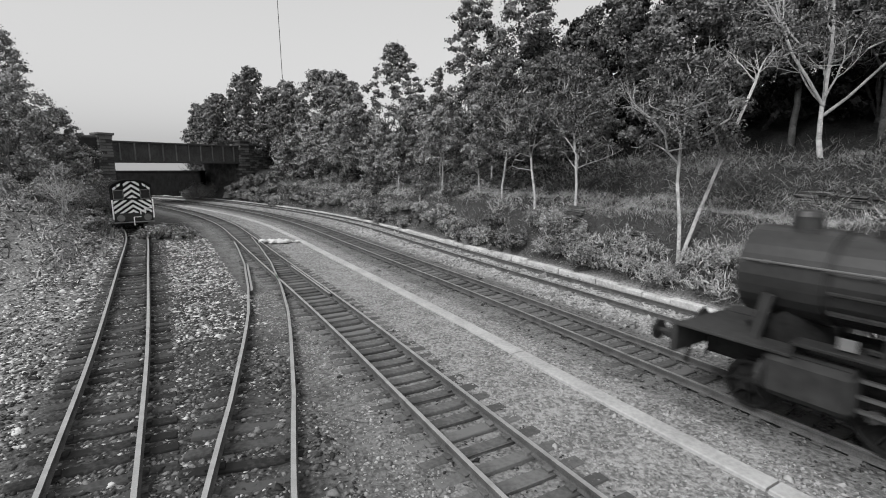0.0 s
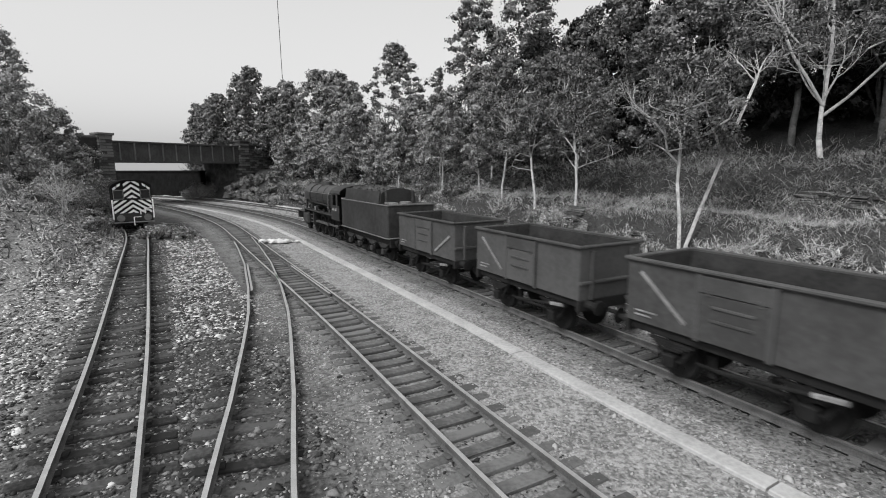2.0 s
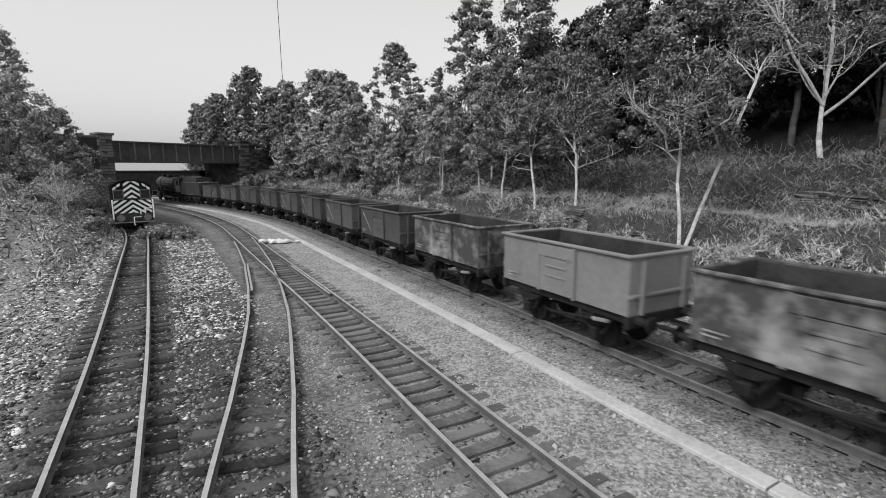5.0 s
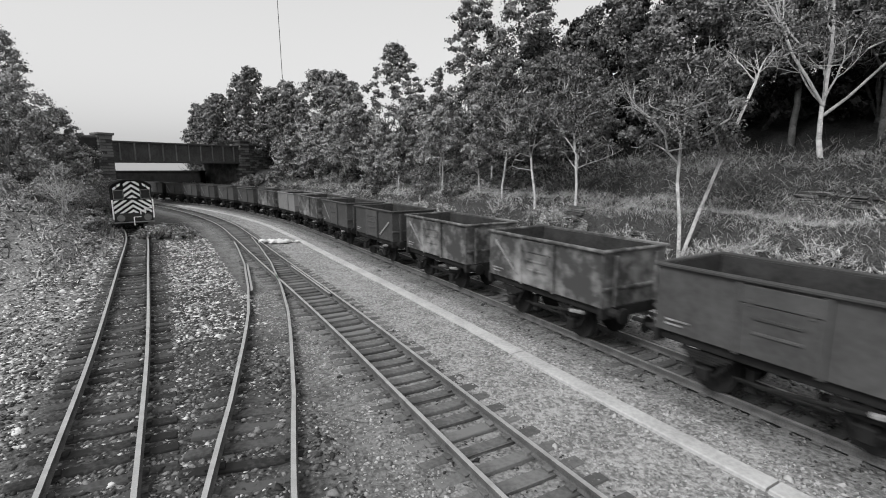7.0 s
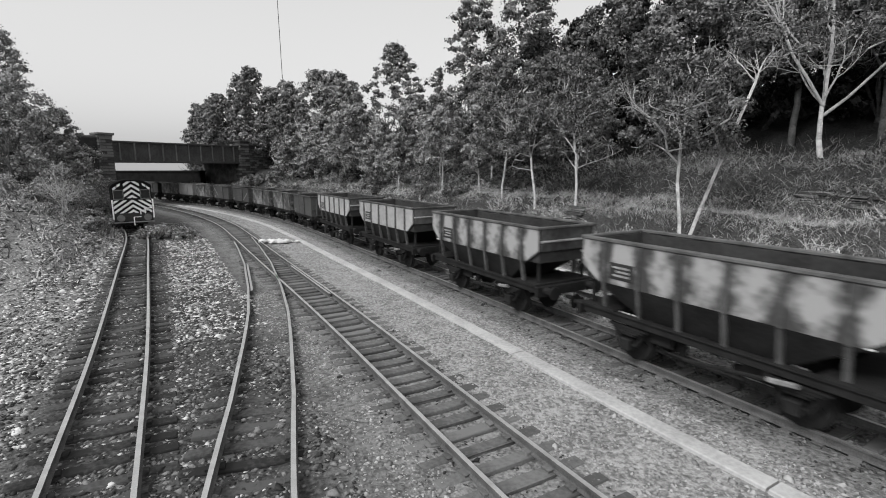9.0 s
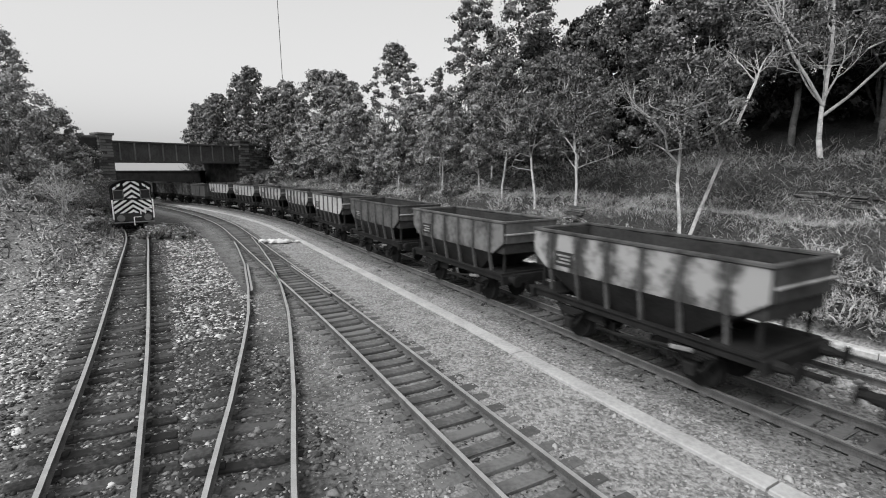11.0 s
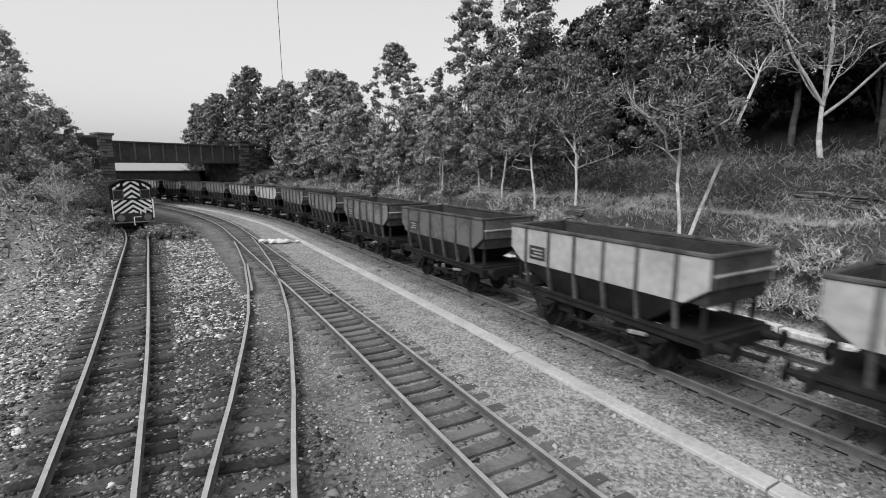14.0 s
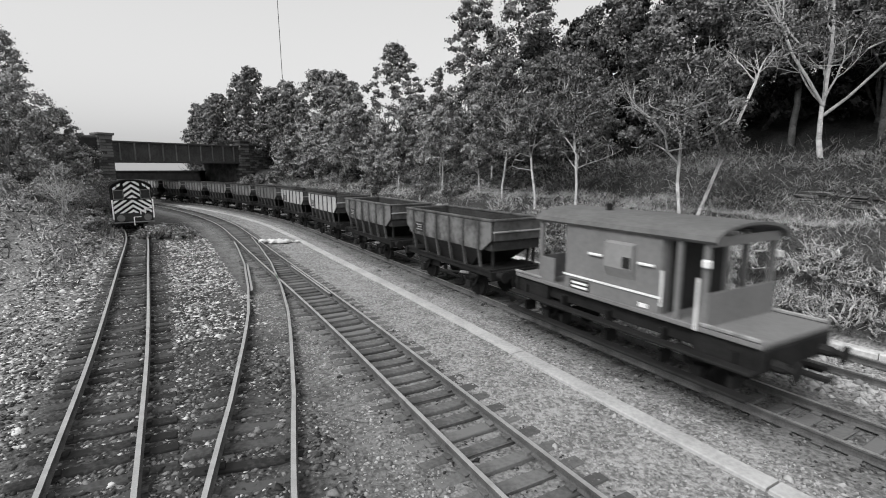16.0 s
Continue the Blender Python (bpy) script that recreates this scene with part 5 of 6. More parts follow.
    hub = np.stack([rr * np.cos(th) + lean[0] * height * 0.7, rr * np.sin(th) + lean[1] * height * 0.7, low + (top - low) * (0.03 + 0.95 * cz)], 1)
    br = (0.055 * crown_w + 0.12) * rng.uniform(0.55, 1.5, nb) * (1.15 - 0.3 * cz)
    if not conifer:
        ends = np.array([q for _, q, _, _ in segs])
        for h_, b_ in zip(hub, br):
            gap = np.linalg.norm(ends - h_, axis=1) + 3.0 * (ends[:, 2] > h_[2] - 0.2)
            p = ends[int(np.argmin(gap))]
            if np.linalg.norm(h_ - p) > 1.3:
                continue
            m_ = (p + h_) / 2 + rng.normal(size=3) * 0.09 * np.linalg.norm(h_ - p) + np.array([0, 0, -0.05])
            r_ = 0.01 + 0.0025 * height
            segs += [(p, m_, r_ * 1.3, r_), (m_, h_, r_, r_ * 0.7)]
            for _ in range(2):
                e = rng.normal(size=3) + (h_ - np.array([0, 0, (low + top) / 2])) / crown_w
                e /= np.linalg.norm(e)
                grow(rng, h_, e, b_ * 1.1, r_ * 0.6, 1, segs, tips, 0.5, 0.02)
    trunk = new("trunk", tubes_mesh("trunk", segs, M[bark]))
    trunk.parent = t
    k = 11
    cd = rng.normal(size=(nb, k, 3))
    cd /= np.linalg.norm(cd, axis=2, keepdims=True)
    ctr = hub[:, None] + cd * br[:, None, None] * rng.uniform(0.45, 1.1, (nb, k, 1)) * np.array([1.1, 1.1, 0.6])
    per = max(6, leaves // (nb * k))
    dirs = rng.normal(size=(nb, k, per, 3))
    dirs /= np.linalg.norm(dirs, axis=3, keepdims=True)
    pts = ctr[:, :, None] + dirs * np.abs(rng.normal(size=(nb, k, per, 1))) * br[:, None, None, None] * 0.46 * np.array([1.1, 1.1, 0.75])
    nrm = (dirs + cd[:, :, None] * 0.9 + rng.normal(size=pts.shape) * 0.45 + np.array([0, 0, 0.3])).reshape(-1, 3)
    pts = pts.reshape(-1, 3)
    pts[:, 2] = np.maximum(pts[:, 2], 0.05)
    nrm /= np.linalg.norm(nrm, axis=1, keepdims=True)
    crown = new("crown", quads("crown", pts, size, nrm, M[leaf], rng))
    crown.parent = t
    return t


def bush(x, y, w, h, seed, label, leaf="leaf", n=2500, size=0.09, sink=0.1, name="bush"):
    rng = np.random.default_rng(seed)
    z = float(ground_z(x, y)[0][0])
    t = thing(name, at(x, y, z - sink), label, "bush", "bushes on the cutting")
    n, size = int(n * 1.8), size * 0.72
    n_c = max(12, n // 80)
    th, u = rng.uniform(0, 6.28, n_c), rng.uniform(0, 1, n_c)
    r = w / 2 * np.sqrt(rng.uniform(0.1, 1, n_c)) * (1 + 0.3 * np.sin(3 * th + seed))
    ctr = np.stack([r * np.cos(th), r * np.sin(th), h * (0.15 + 0.75 * u * np.sqrt(np.clip(1 - (r / (w * 0.7)) ** 2, 0.05, 1)))], 1)
    per = max(6, n // n_c)
    dirs = rng.normal(size=(n_c, per, 3))
    dirs /= np.linalg.norm(dirs, axis=2, keepdims=True)
    pts = (ctr[:, None] + dirs * rng.uniform(0.2, 1, (n_c, per, 1)) * w * 0.14).reshape(-1, 3)
    pts[:, 2] = np.maximum(pts[:, 2], 0.03)
    nrm = dirs.reshape(-1, 3) + rng.normal(size=pts.shape) * 0.5 + np.array([0, 0, 0.4])
    nrm /= np.linalg.norm(nrm, axis=1, keepdims=True)
    ob = new("foliage", quads("foliage", pts, size, nrm, M[leaf], rng))
    ob.parent = t
    segs = []
    for _ in range(6):
        q = ctr[rng.integers(0, n_c)]
        segs.append((np.zeros(3), q * 0.95, 0.05, 0.015))
    st = new("stem", tubes_mesh("stem", segs, M["bark_dark"], 4))
    st.parent = t
    return t


def twig_bush(x, y, w, h, seed, label, n=70, r=0.035, material="twig_pale"):
    """A bare bush of pale forking twigs, like dried sea-foam stalks."""
    rng = np.random.default_rng(seed)
    z = float(ground_z(x, y)[0][0])
    t = thing("twig_bush", at(x, y, z - 0.08), label, "bush", "bare bushes on the cutting")
    segs, tips = [], []
    for _ in range(n):
        a = rng.uniform(0, 6.28)
        q = math.sqrt(rng.random()) * w / 2
        p = np.array([q * math.cos(a), q * math.sin(a), 0.0])
        p[2] = h * 0.55 * rng.random() * (1 - (q / (w * 0.55)) ** 2)
        d = np.array([math.cos(a) * 0.6, math.sin(a) * 0.6, 0.7]) + rng.normal(size=3) * 0.5
        d /= np.linalg.norm(d)
        grow(rng, p, d, h * rng.uniform(0.13, 0.22), r, 2, segs, tips, 0.9, 0.1)
    ob = new("branchwork", tubes_mesh("branchwork", segs, M[material], 4))
    ob.parent = t
    return t


def spot(s, off):
    x, y, _ = line(s, off)
    return float(x), float(y)


# ---- planting of the cutting and of the siding side ----
PALE = "slender tree with a pale bare trunk and small leaves"
DARK = "tall dense dark-leaved tree at the top of the cutting"
FRONT = [  # s, off, height, crown width, clear trunk, leaves, leaf size
    (20.5, -8.2, 7.9, 4.6, 0.42, 15000, 0.065), (23.75, -8.2, 8.6, 4.0, 0.4, 15000, 0.07), (27.5, -8.6, 8.8, 5.0, 0.42, 16000, 0.075),
    (31.5, -9.5, 5.0, 2.6, 0.45, 6000, 0.08), (36.5, -9.2, 6.8, 4.4, 0.36, 12000, 0.09), (43.0, -8.4, 5.4, 3.6, 0.36, 9000, 0.1),
    (37.75, -7.8, 2.7, 2.0, 0.3, 2500, 0.08), (55.0, -9.0, 8.4, 6.6, 0.3, 14000, 0.12), (47.0, -7.6, 2.9, 2.2, 0.3, 2500, 0.09),
    (25.25, -13.0, 7.0, 4.4, 0.35, 12000, 0.08), (49.5, -10.0, 6.8, 5.0, 0.3, 12000, 0.12), (62.0, -9.0, 6.5, 5.0, 0.25, 12000, 0.13),
    (69.0, -9.0, 6.5, 5.0, 0.2, 10000, 0.14), (33.5, -12.0, 7.5, 5.0, 0.3, 13000, 0.09), (41.5, -12.0, 7.5, 5.5, 0.3, 13000, 0.1),
]
BACK = [  # s, off, height, crown width
    (107.5, -16, 18.0, 7.5), (101.0, -14, 18.0, 7.0), (93.0, -15, 18.5, 8.0), (84.5, -15, 13.0, 6.5), (77.75, -14, 12.2, 7.0), (71.5, -15, 14.0, 9.0), (63.75, -15, 11.3, 7.5),
    (55.0, -16, 14.3, 7.8), (43.0, -17, 15.6, 9.0), (35.25, -17, 14.3, 8.4), (27.25, -18, 11.6, 8.0), (23.75, -19, 9.8, 5.5), (19.75, -17, 9.3, 7.2),
    (16.25, -20, 8.6, 8.0), (12.5, -20, 8.0, 6.5), (59.0, -12.5, 8.5, 6.5), (66.5, -12, 8.0, 6.5), (48.5, -14, 7.6, 6.0), (38.5, -14.5, 8.5, 6.5), (30.0, -15, 8.0, 6.0),
    (74.0, -12, 7.5, 5.0), (97.0, -13, 18.5, 8.0), (104.5, -15, 16.5, 8.0), (89.0, -14, 17.0, 8.0), (80.5, -15, 13.5, 7.5), (68.0, -16, 13.0, 8.0),
]
LEFT = [(-35.0, 40.5, 12.5, 6.0), (-38.5, 42.0, 12.0, 7.0), (-34.5, 44.5, 8.0, 5.5), (-40.5, 46.0, 10.0, 7.0), (-36.0, 47.0, 6.0, 5.0), (-45.0, 50.0, 12.5, 8.0), (-41.5, 56.0, 6.0, 5.0), (-48.0, 58.0, 9.0, 7.0)]


def planting():
    for i, (s, o, h, w, clear, n, size) in enumerate(FRONT):
        x, y = spot(s, o)
        tree(x, y, h, w, 100 + i, PALE, leaf="leaf_mid" if s < 30 else "leaf", clear=clear * 0.9, leaves=int(n * 0.8), size=size * 1.05, trunk_r=0.06 + 0.003 * h)
    x, y = spot(13.6, -6.9)
    tree(x, y, 8.0, 4.7, 41, "pale-barked tree forking low into two thin trunks", leaf="leaf_mid", leaves=15000, size=0.055, stems=0, trunk_r=0.08, crown_z=4.4,
         limbs=[((0, 0), -0.35, 4.9), ((0, 0), 2.35, 7.0), ((-0.3, 4.0), -1.6, 5.6), ((1.38, 4.2), 0.7, 6.0)], clear=0.5)
    x, y = spot(12.75, -15)
    tree(x, y, 8.6, 8.4, 42, "large pale-barked tree with wide spreading bare limbs", leaf="leaf_mid", leaves=8000, size=0.065, stems=0, trunk_r=0.125, crown_z=4.2,
         limbs=[((0, 0), -0.15, 2.4), ((-0.15, 2.3), -2.2, 5.6), ((-0.15, 2.3), -0.3, 7.2), ((-0.1, 1.9), 3.1, 4.6)], clear=0.5)
    for i, (s, o, h, w) in enumerate(BACK):
        x, y = spot(s, o)
        tree(x, y, h, w, 300 + i, DARK, bark="bark_dark", leaf="leaf" if 46 < s < 74 else "leaf_dark", clear=0.52 if s < 18 else (0.3 if s < 26 else 0.1), leaves=13000, size=0.075 + 0.0014 * s)
    x, y = spot(48.5, -17)
    tree(x, y, 10.6, 2.0, 61, "narrow dark conifer behind the trees", bark="bark_dark", leaf="leaf_dark", clear=0.1, leaves=4000, size=0.12, conifer=True)
    # trees added as a dark backing; the wood's shade is in the leaf colour
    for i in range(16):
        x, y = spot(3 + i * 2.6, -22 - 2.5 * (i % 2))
        tree(x, y, 10.5, 7.0, 360 + i, "tall tree deep in the wood, shade put into its near-black leaves", bark="bark_dark", leaf="leaf_shade", clear=0.03, leaves=7000, size=0.17)
    for i, (x, y, h, w) in enumerate(LEFT):
        tree(x, y, h * 1.06, w * 1.05, 500 + i, "dense leafy tree above the sidings", bark="bark_dark", leaf="leaf_pale" if i % 2 == 0 else "leaf", clear=0.08, leaves=14000, size=0.1, group="trees above the sidings")
    rnd = random.Random(3)
    low = "low leafy bush at the foot of the cutting"
    for i in range(52):
        s = 16 + i * 1.35
        x, y = spot(s + rnd.uniform(-0.5, 0.5), rnd.uniform(-7.3, -6.1))
        bush(x, y, rnd.uniform(1.2, 2.3), rnd.uniform(0.7, 1.4), 700 + i, low, rnd.choice(["leaf", "leaf", "leaf_pale", "leaf_dark"]), 2200, 0.05 + 0.001 * s)
    for i in range(16):
        x, y = spot(rnd.uniform(28, 75), rnd.uniform(-11.5, -8.6))
        bush(x, y, rnd.uniform(1.5, 3.0), rnd.uniform(1.0, 2.0), 770 + i, "dense dark bush on the slope", rnd.choice(["leaf", "leaf_dark"]), 2600, 0.09)
    for i, (s, o, w, h) in enumerate([(78, -8.0, 3.0, 2.0), (80, -8.2, 2.6, 1.5), (83, -7.6, 1.8, 1.0), (74, -10.5, 3.2, 2.6), (75, -12.5, 3.6, 3.2), (73, -8.5, 2.6, 1.8), (93, -8.0, 2.4, 1.6), (84, -6.8, 1.6, 0.8), (79, -6.6, 2.0, 1.1)]):
        x, y = spot(s, o)
        bush(x, y, w, h, 900 + i, "dense bush beside the bridge", "leaf" if i % 2 else "leaf_dark", 2600, 0.12)
    for i in range(2):
        x, y = spot(8 + i * 1.2, -14.5 - 0.8 * i)
        bush(x, y, 2.4, 1.7, 790 + i, "spreading dark bush under the trees", "leaf_dark", 5000, 0.06)
    for i in range(22):
        s = -1 + i * 1.05
        x, y = spot(s + rnd.uniform(-0.3, 0.3), -6.35 - 0.75 * (i % 2) + rnd.uniform(-0.15, 0.15))
        twig_bush(x, y, rnd.uniform(1.5, 2.1), rnd.uniform(1.2, 1.7), 800 + i, "bare pale tangled bush at the foot of the cutting", 95, 0.036)
    for s, o in ((7.5, -9.3), (6.5, -10.5), (30, -9.0), (26, -7.6)):
        x, y = spot(s, o)
        twig_bush(x, y, 1.6, 1.8, int(840 + s), "bare pale shrub on the ledge", 22, 0.034)
    # beside the sidings
    tree(-28.0, 36.0, 3.7, 3.6, 860, "bare pale many-stemmed shrub on the siding bank", clear=0.25, leaves=500, size=0.06, stems=6, trunk_r=0.06, group="trees above the sidings")
    twig_bush(-13.6, 26.3, 1.1, 1.7, 861, "small dark leafless sapling between the tracks", 12, 0.028, "bark_dark")
    for i, (x, y, w, h, leaf) in enumerate([(-20.8, 35.2, 2.2, 1.2, "leaf"), (-19.2, 35.6, 1.6, 0.9, "leaf"), (-26.4, 35.5, 2.2, 1.0, "leaf_dark"), (-24.6, 33.6, 2.2, 0.8, "leaf"), (-31.6, 37.4, 3.2, 1.4, "leaf"), (-34.0, 37.0, 3.2, 2.0, "leaf_pale"), (-30.0, 40.0, 3.6, 2.6, "leaf_dark"),
                                             (-28.8, 42.0, 3.0, 2.6, "leaf_dark"), (-31.5, 44.0, 3.0, 2.6, "leaf_dark"), (-38.8, 79.0, 4.2, 3.4, "leaf"), (-42.0, 82.0, 3.0, 2.2, "leaf"), (-26.5, 31.5, 2.5, 0.7, "leaf"), (-34.5, 48.0, 4.0, 3.4, "leaf_dark"), (-37.0, 54.0, 4.5, 4.0, "leaf_dark"), (-39.5, 60.0, 4.0, 4.5, "leaf_dark")]):
        bush(x, y, w, h, 870 + i, "scrubby bush beside the sidings", leaf, 2600, 0.085)


planting()


# ---- loose stone, chips and grass: what nobody could count ----
OCT_V = np.array([(1, 0, 0), (-1, 0, 0), (0, 1, 0), (0, -1, 0), (0, 0, 1), (0, 0, -0.6)], float)
OCT_F = np.array([(0, 2, 4), (2, 1, 4), (1, 3, 4), (3, 0, 4), (2, 0, 5), (1, 2, 5), (3, 1, 5), (0, 3, 5)])


def stones(name, n, s_rng, o_rng, size, flat, material, label, seed, power=1.6, lift=0.0, avoid=()):
    rng = np.random.default_rng(seed)
    s = s_rng[0] + (s_rng[1] - s_rng[0]) * rng.random(n) ** power
    o = rng.uniform(*o_rng, n)
    for a, b in avoid:
        keep = (o < a) | (o > b)
        s, o = s[keep], o[keep]
    x, y, _ = line(s, o)
    patch = lumps(x * 1.3, y * 1.3, 2.0) + rng.normal(size=len(x)) * 0.5 > -0.35
    x, y = x[patch], y[patch]
    z = ground_z(x, y)[0]
    n = len(x)
    r = size * rng.lognormal(0, 0.4, (n, 1, 1))
    v = OCT_V[None] * r * np.stack([rng.uniform(0.7, 1.4, n), rng.uniform(0.6, 1.1, n), flat * rng.uniform(0.5, 1.2, n)], 1)[:, None]
    v += rng.normal(size=v.shape) * r * 0.16
    th = rng.uniform(0, 6.28, n)
    c, q = np.cos(th)[:, None], np.sin(th)[:, None]
    v = np.stack([v[..., 0] * c - v[..., 1] * q + x[:, None], v[..., 0] * q + v[..., 1] * c + y[:, None], v[..., 2] + z[:, None] + lift], -1)
    tri_mesh(name, v.reshape(-1, 3), (OCT_F[None] + 6 * np.arange(n)[:, None, None]).reshape(-1, 3), material, label)


def tri_mesh(name, v, f, material, label, parent=None):
    me = bpy.data.meshes.new(name)
    me.vertices.add(len(v))
    me.vertices.foreach_set("co", (v * U).ravel())
    me.loops.add(3 * len(f))
    me.loops.foreach_set("vertex_index", f.ravel())
    me.polygons.add(len(f))
    me.polygons.foreach_set("loop_start", np.arange(0, 3 * len(f), 3))
    me.polygons.foreach_set("loop_total", np.full(len(f), 3))
    me.update(calc_edges=True)
    me.materials.append(material)
    tagged(new(name, me), label, name.replace("_", " "), kind="stuff")


def grass(name, n, s_rng, o_rng, length, width, droop, material, label, seed, power=1.4):
    rng = np.random.default_rng(seed)
    s = s_rng[0] + (s_rng[1] - s_rng[0]) * rng.random(n) ** power
    o = rng.uniform(*o_rng, n)
    x, y, _ = line(s, o)
    keep = lumps(x * 0.8, y * 0.8, 5.0) + rng.normal(size=n) * 0.45 > -0.3
    x, y, s = x[keep], y[keep], s[keep]
    n = len(x)
    z = ground_z(x, y)[0]
    base = np.stack([x, y, z - 0.03], 1)
    L = length * rng.lognormal(0, 0.35, (n, 1)) * (1 + np.clip(s - 20, 0, 60) * 0.004)[:, None]
    d = rng.normal(size=(n, 3)) * np.array([1, 1, 0.3]) * droop + np.array([-0.15, -0.25, 0.8])
    d /= np.linalg.norm(d, axis=1, keepdims=True)
    tip = base + d * L
    mid = base + d * L * 0.5 + np.array([0, 0, 0.08]) * L
    w = np.cross(d, rng.normal(size=(n, 3)))
    w = w / np.linalg.norm(w, axis=1, keepdims=True) * width * (1 + np.clip(s - 15, 0, 60) * 0.03)[:, None]
    v = np.stack([base - w, base + w, mid + w * 0.8, mid - w * 0.8, tip], 1).reshape(-1, 3)
    k = 5 * np.arange(n)[:, None, None]
    f = (np.array([(0, 1, 2), (0, 2, 3), (3, 2, 4)])[None] + k).reshape(-1, 3)
    tri_mesh(name, v, f, material, label)


stones("ballast", 36000, (0, 70), (1.7, 5.0), 0.028, 0.7, M["stone_pale"], "fine pale grey ballast grains", 1, avoid=[(2.45, 3.0)])
stones("ballast", 9000, (0, 60), (-1.6, 1.6), 0.032, 0.6, M["stone_dark"], "fine dark ballast grains between the rails", 2)
stones("ballast", 8000, (0, 60), (4.9, 7.4), 0.032, 0.6, M["stone_dark"], "fine dark ballast grains between the rails", 3)
stones("coarse_stone", 16000, (3, 80), (-5.4, -1.6), 0.07, 0.7, M["stone_pale"], "coarse pale loose stone along the outer line", 4)
stones("rubble", 52000, (0, 55), (8.3, 16.0), 0.05, 0.4, M["stone_dark"], "dark cinders and small rubble between the sidings", 5, 1.5)
stones("rubble", 26000, (0, 55), (8.3, 16.5), 0.036, 0.4, M["scrap_pale"], "scattered pale chips and stones between the sidings", 6, 1.5)
stones("ballast", 7000, (0, 22), (7.0, 8.3), 0.026, 0.6, M["stone_pale"], "fine grey ballast spilling from the inner line", 10, 1.5)
stones("rubble", 7000, (24, 75), (13.6, 22), 0.1, 0.45, M["scrap_pale"], "pale litter of chips on the siding bank", 7, 1.0)
stones("rubble", 5000, (17, 40), (8.2, 10.8), 0.05, 0.5, M["stone_white"], "pale broken stone spread between the tracks", 8, 1.0)
stones("rubble", 9000, (10, 48), (13.3, 17.5), 0.05, 0.5, M["stone_white"], "pale broken stone beside the siding", 9, 1.0)
grass("grass", 80000, (0, 75), (-10.8, -8.0), 0.25, 0.007, 0.8, M["grass_pale"], "dry pale grass on the ledge of the cutting", 11)
grass("grass", 62000, (0, 70), (-15.5, -10.3), 0.32, 0.011, 1.2, M["grass_dim"], "rough tangled grass on the upper slope", 12, 1.7)
grass("grass", 12000, (5, 75), (-8.2, -6.0), 0.3, 0.008, 0.8, M["grass"], "short rough grass at the foot of the cutting", 13)
grass("grass", 9000, (8, 75), (-20, -15.0), 0.4, 0.009, 0.8, M["grass_dim"], "dark grass under the trees", 14, 1.0)
grass("grass", 5000, (26, 70), (13.8, 24.0), 0.5, 0.02, 0.9, M["grass"], "rough grass on the siding bank", 15, 1.0)


def rock(s, o, w, n, seed):
    rng = random.Random(seed)
    x, y, th = line(s, o)
    z = float(ground_z(x, y)[0][0])
    t = thing("rock_outcrop", at(x, y, z - 0.35, 0, 0, math.degrees(th)), "dark layered rock showing through the grass", "rock", "rock outcrops")
    for k in range(n):
        bm = bmesh.new()
        ww = w * rng.uniform(0.6, 1.0)
        vs = box(bm, -ww / 2, ww / 2, -0.35, 0.3, 0, 0.12, 0.03)
        for v in bm.verts:
            v.co += Vector((rng.uniform(-0.06, 0.06), rng.uniform(-0.08, 0.08), rng.uniform(-0.02, 0.02)))
        q = part("slab", bm, M["brick"], t)
        q.matrix_basis = at(rng.uniform(-0.3, 0.3), -0.12 * k, 0.12 * k + 0.1, rng.uniform(-4, 4), rng.uniform(-3, 3), rng.uniform(-5, 5))


for i, (s, o, w, n) in enumerate([(20.3, -7.7, 1.5, 6), (21.6, -7.6, 1.2, 5), (11.0, -10.9, 1.3, 5), (9.6, -10.8, 1.2, 5), (8.2, -10.7, 1.4, 5), (16.0, -7.4, 1.3, 4), (31, -10.6, 1.6, 5), (5.5, -7.8, 1.4, 5), (9.0, -7.7, 1.3, 4), (6.8, -10.9, 1.3, 4)]):
    rock(s, o, w, n, 30 + i)


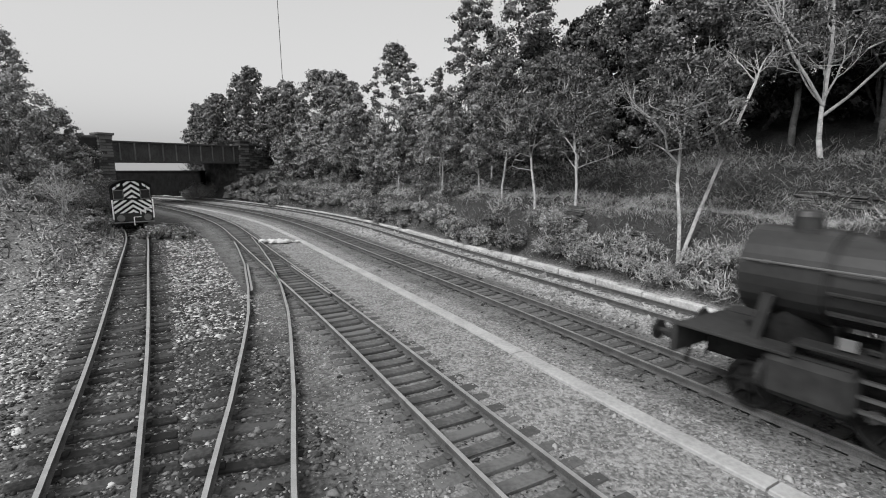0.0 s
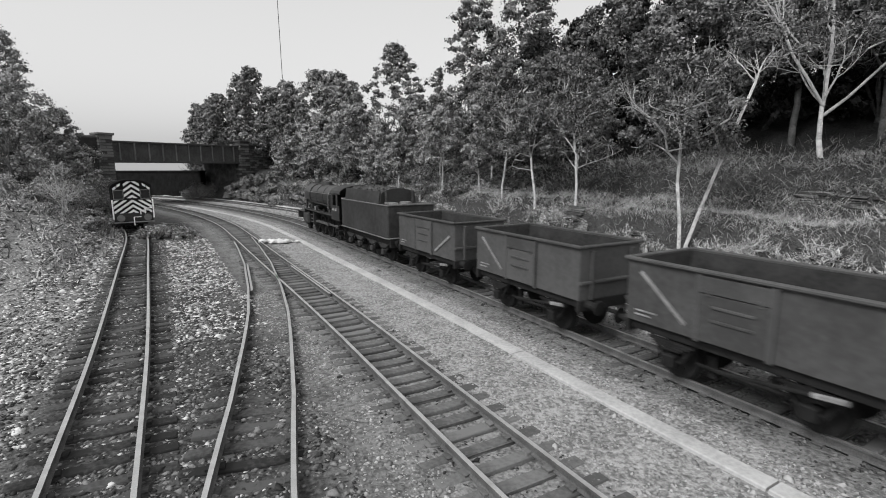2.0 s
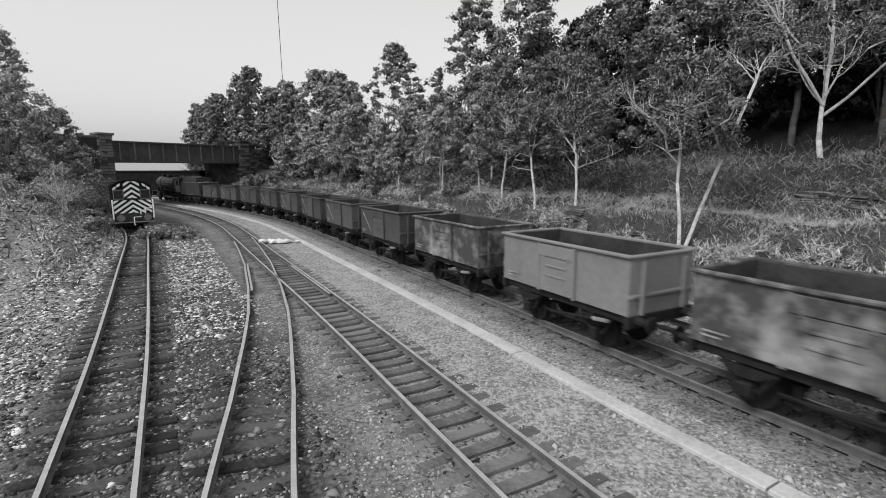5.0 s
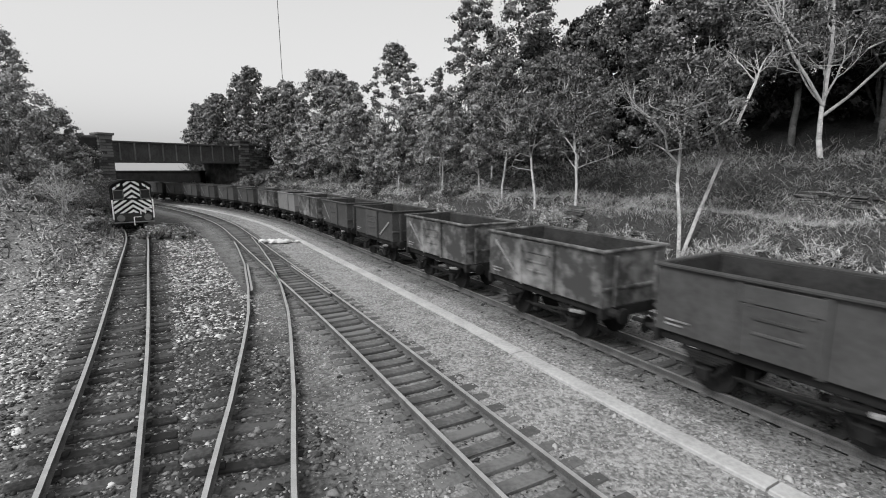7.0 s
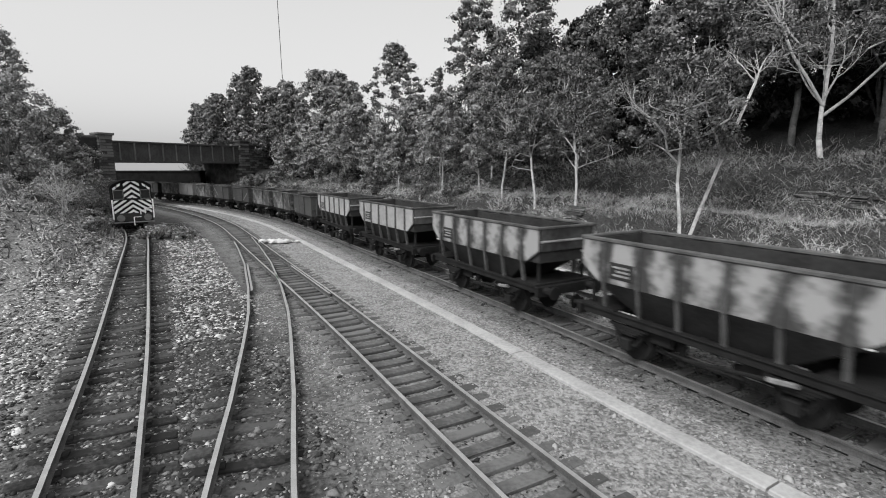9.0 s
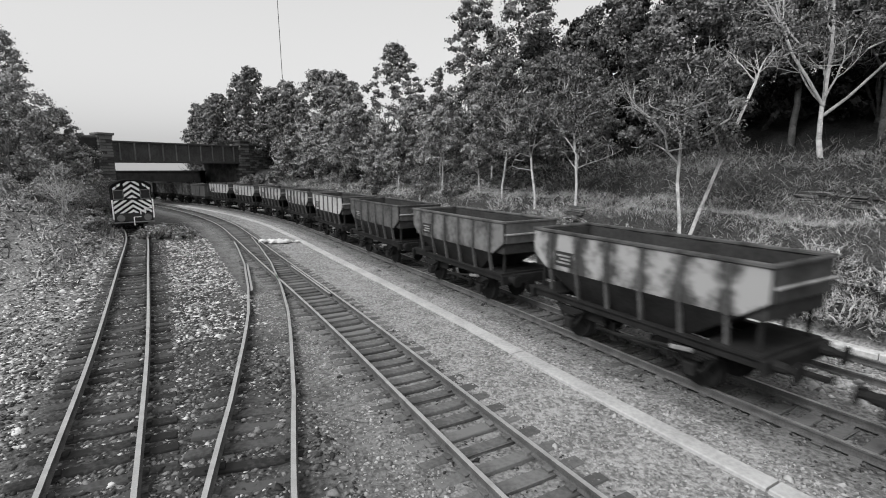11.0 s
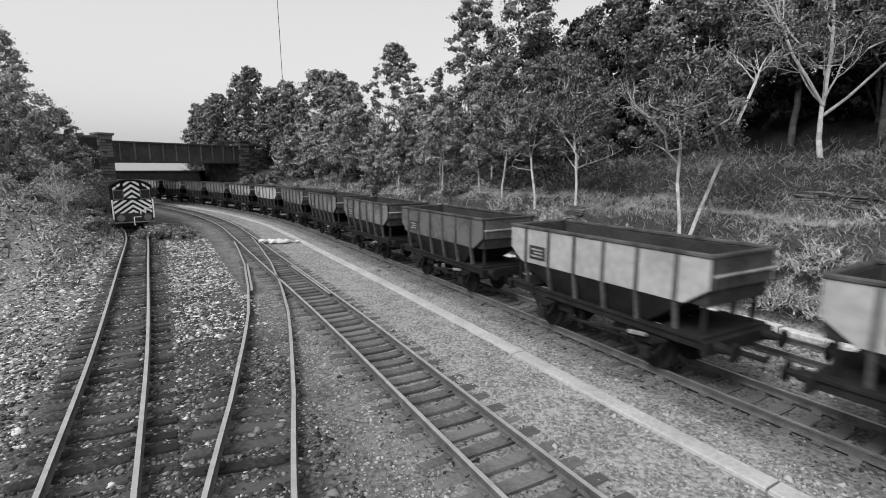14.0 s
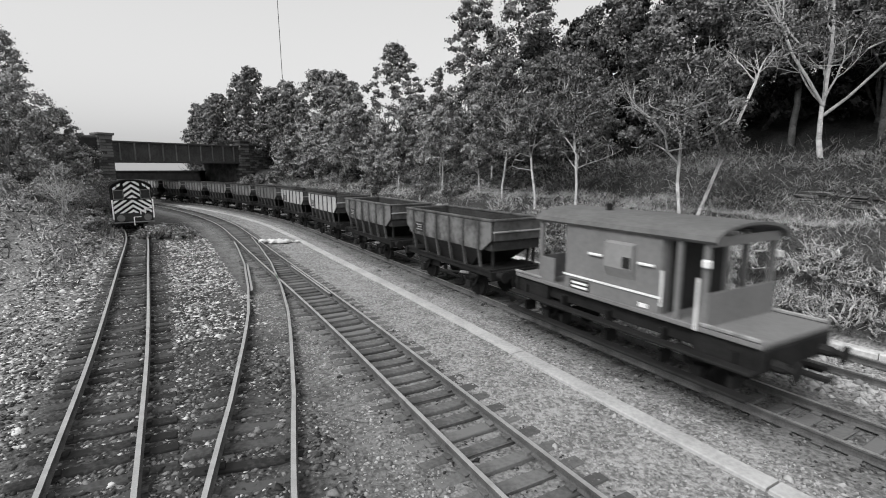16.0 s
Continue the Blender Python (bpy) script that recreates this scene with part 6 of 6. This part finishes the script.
def heap():
    rng = random.Random(9)
    t = thing("rubble_heap", at(-11.2, 32.2, -0.26), "small heap of pale broken stone beside the line", "heap")
    for k in range(16):
        bm = bmesh.new()
        r = rng.uniform(0.14, 0.3)
        bmesh.ops.create_icosphere(bm, subdivisions=1, radius=r)
        for v in bm.verts:
            v.co = Vector((v.co.x * 1.3, v.co.y, v.co.z * 0.6)) * rng.uniform(0.75, 1.2)
        q = part("stone", bm, M["scrap_pale"], t)
        q.matrix_basis = at(rng.gauss(0, 0.55), rng.gauss(0, 0.25), r * 0.45 + 0.1)


heap()


# ---- movement: the whole train runs along the line, quickening a little and slowing at the end ----
SPEED = 17.02
GAIN_T = [0, 2, 4, 6.5, 7.5, 9, 11.5, 12.5, 13.5, 15, 16]
GAIN = [0.0, 0.0, 0.53, 0.37, 0.62, 1.27, 2.75, 2.97, 3.16, 2.75, 2.45]


def run(t):
    """Distance run by the train."""
    return SPEED * t + float(np.interp(t, GAIN_T, GAIN))


def on_line(s, half):
    xa, ya, _ = line(s + half)
    xb, yb, _ = line(s - half)
    return pose((xa + xb) / 2 * U, (ya + yb) / 2 * U, 0, 0, 0, math.degrees(math.atan2(ya - yb, xa - xb)))


def motions():
    times = [i * 0.25 for i in range(65)]
    for ob, s, half, wheels in TRAIN:
        walk(ob, [(t, on_line(s + run(t), half)) for t in times])
        for w, r, home in wheels:
            rate = math.degrees(SPEED / r) / FPS
            step = 1 if rate > 44 else 2
            walk(w, [(k / FPS, home @ pose(0, 0, 0, 0, (rate * k) % 360, 0)) for k in range(0, 481, step)])

    # side rods: the crank pins turn with the drivers
    turn, crank = SPEED / 0.71 / FPS, 0.3
    for rod, sy, kind in RODS:
        rows = []
        for k in range(481):
            a = turn * k + (0 if sy > 0 else math.pi / 2)
            x, z = crank * math.cos(a), 0.71 - crank * math.sin(a)
            tilt = math.degrees(math.asin((0.9 - z) / 2.9)) if kind else 0
            rows.append((k / FPS, at(x - 1.95 * kind, sy * (0.86 + 0.1 * kind), z, 0, -tilt, 0)))
        walk(rod, rows)


motions()
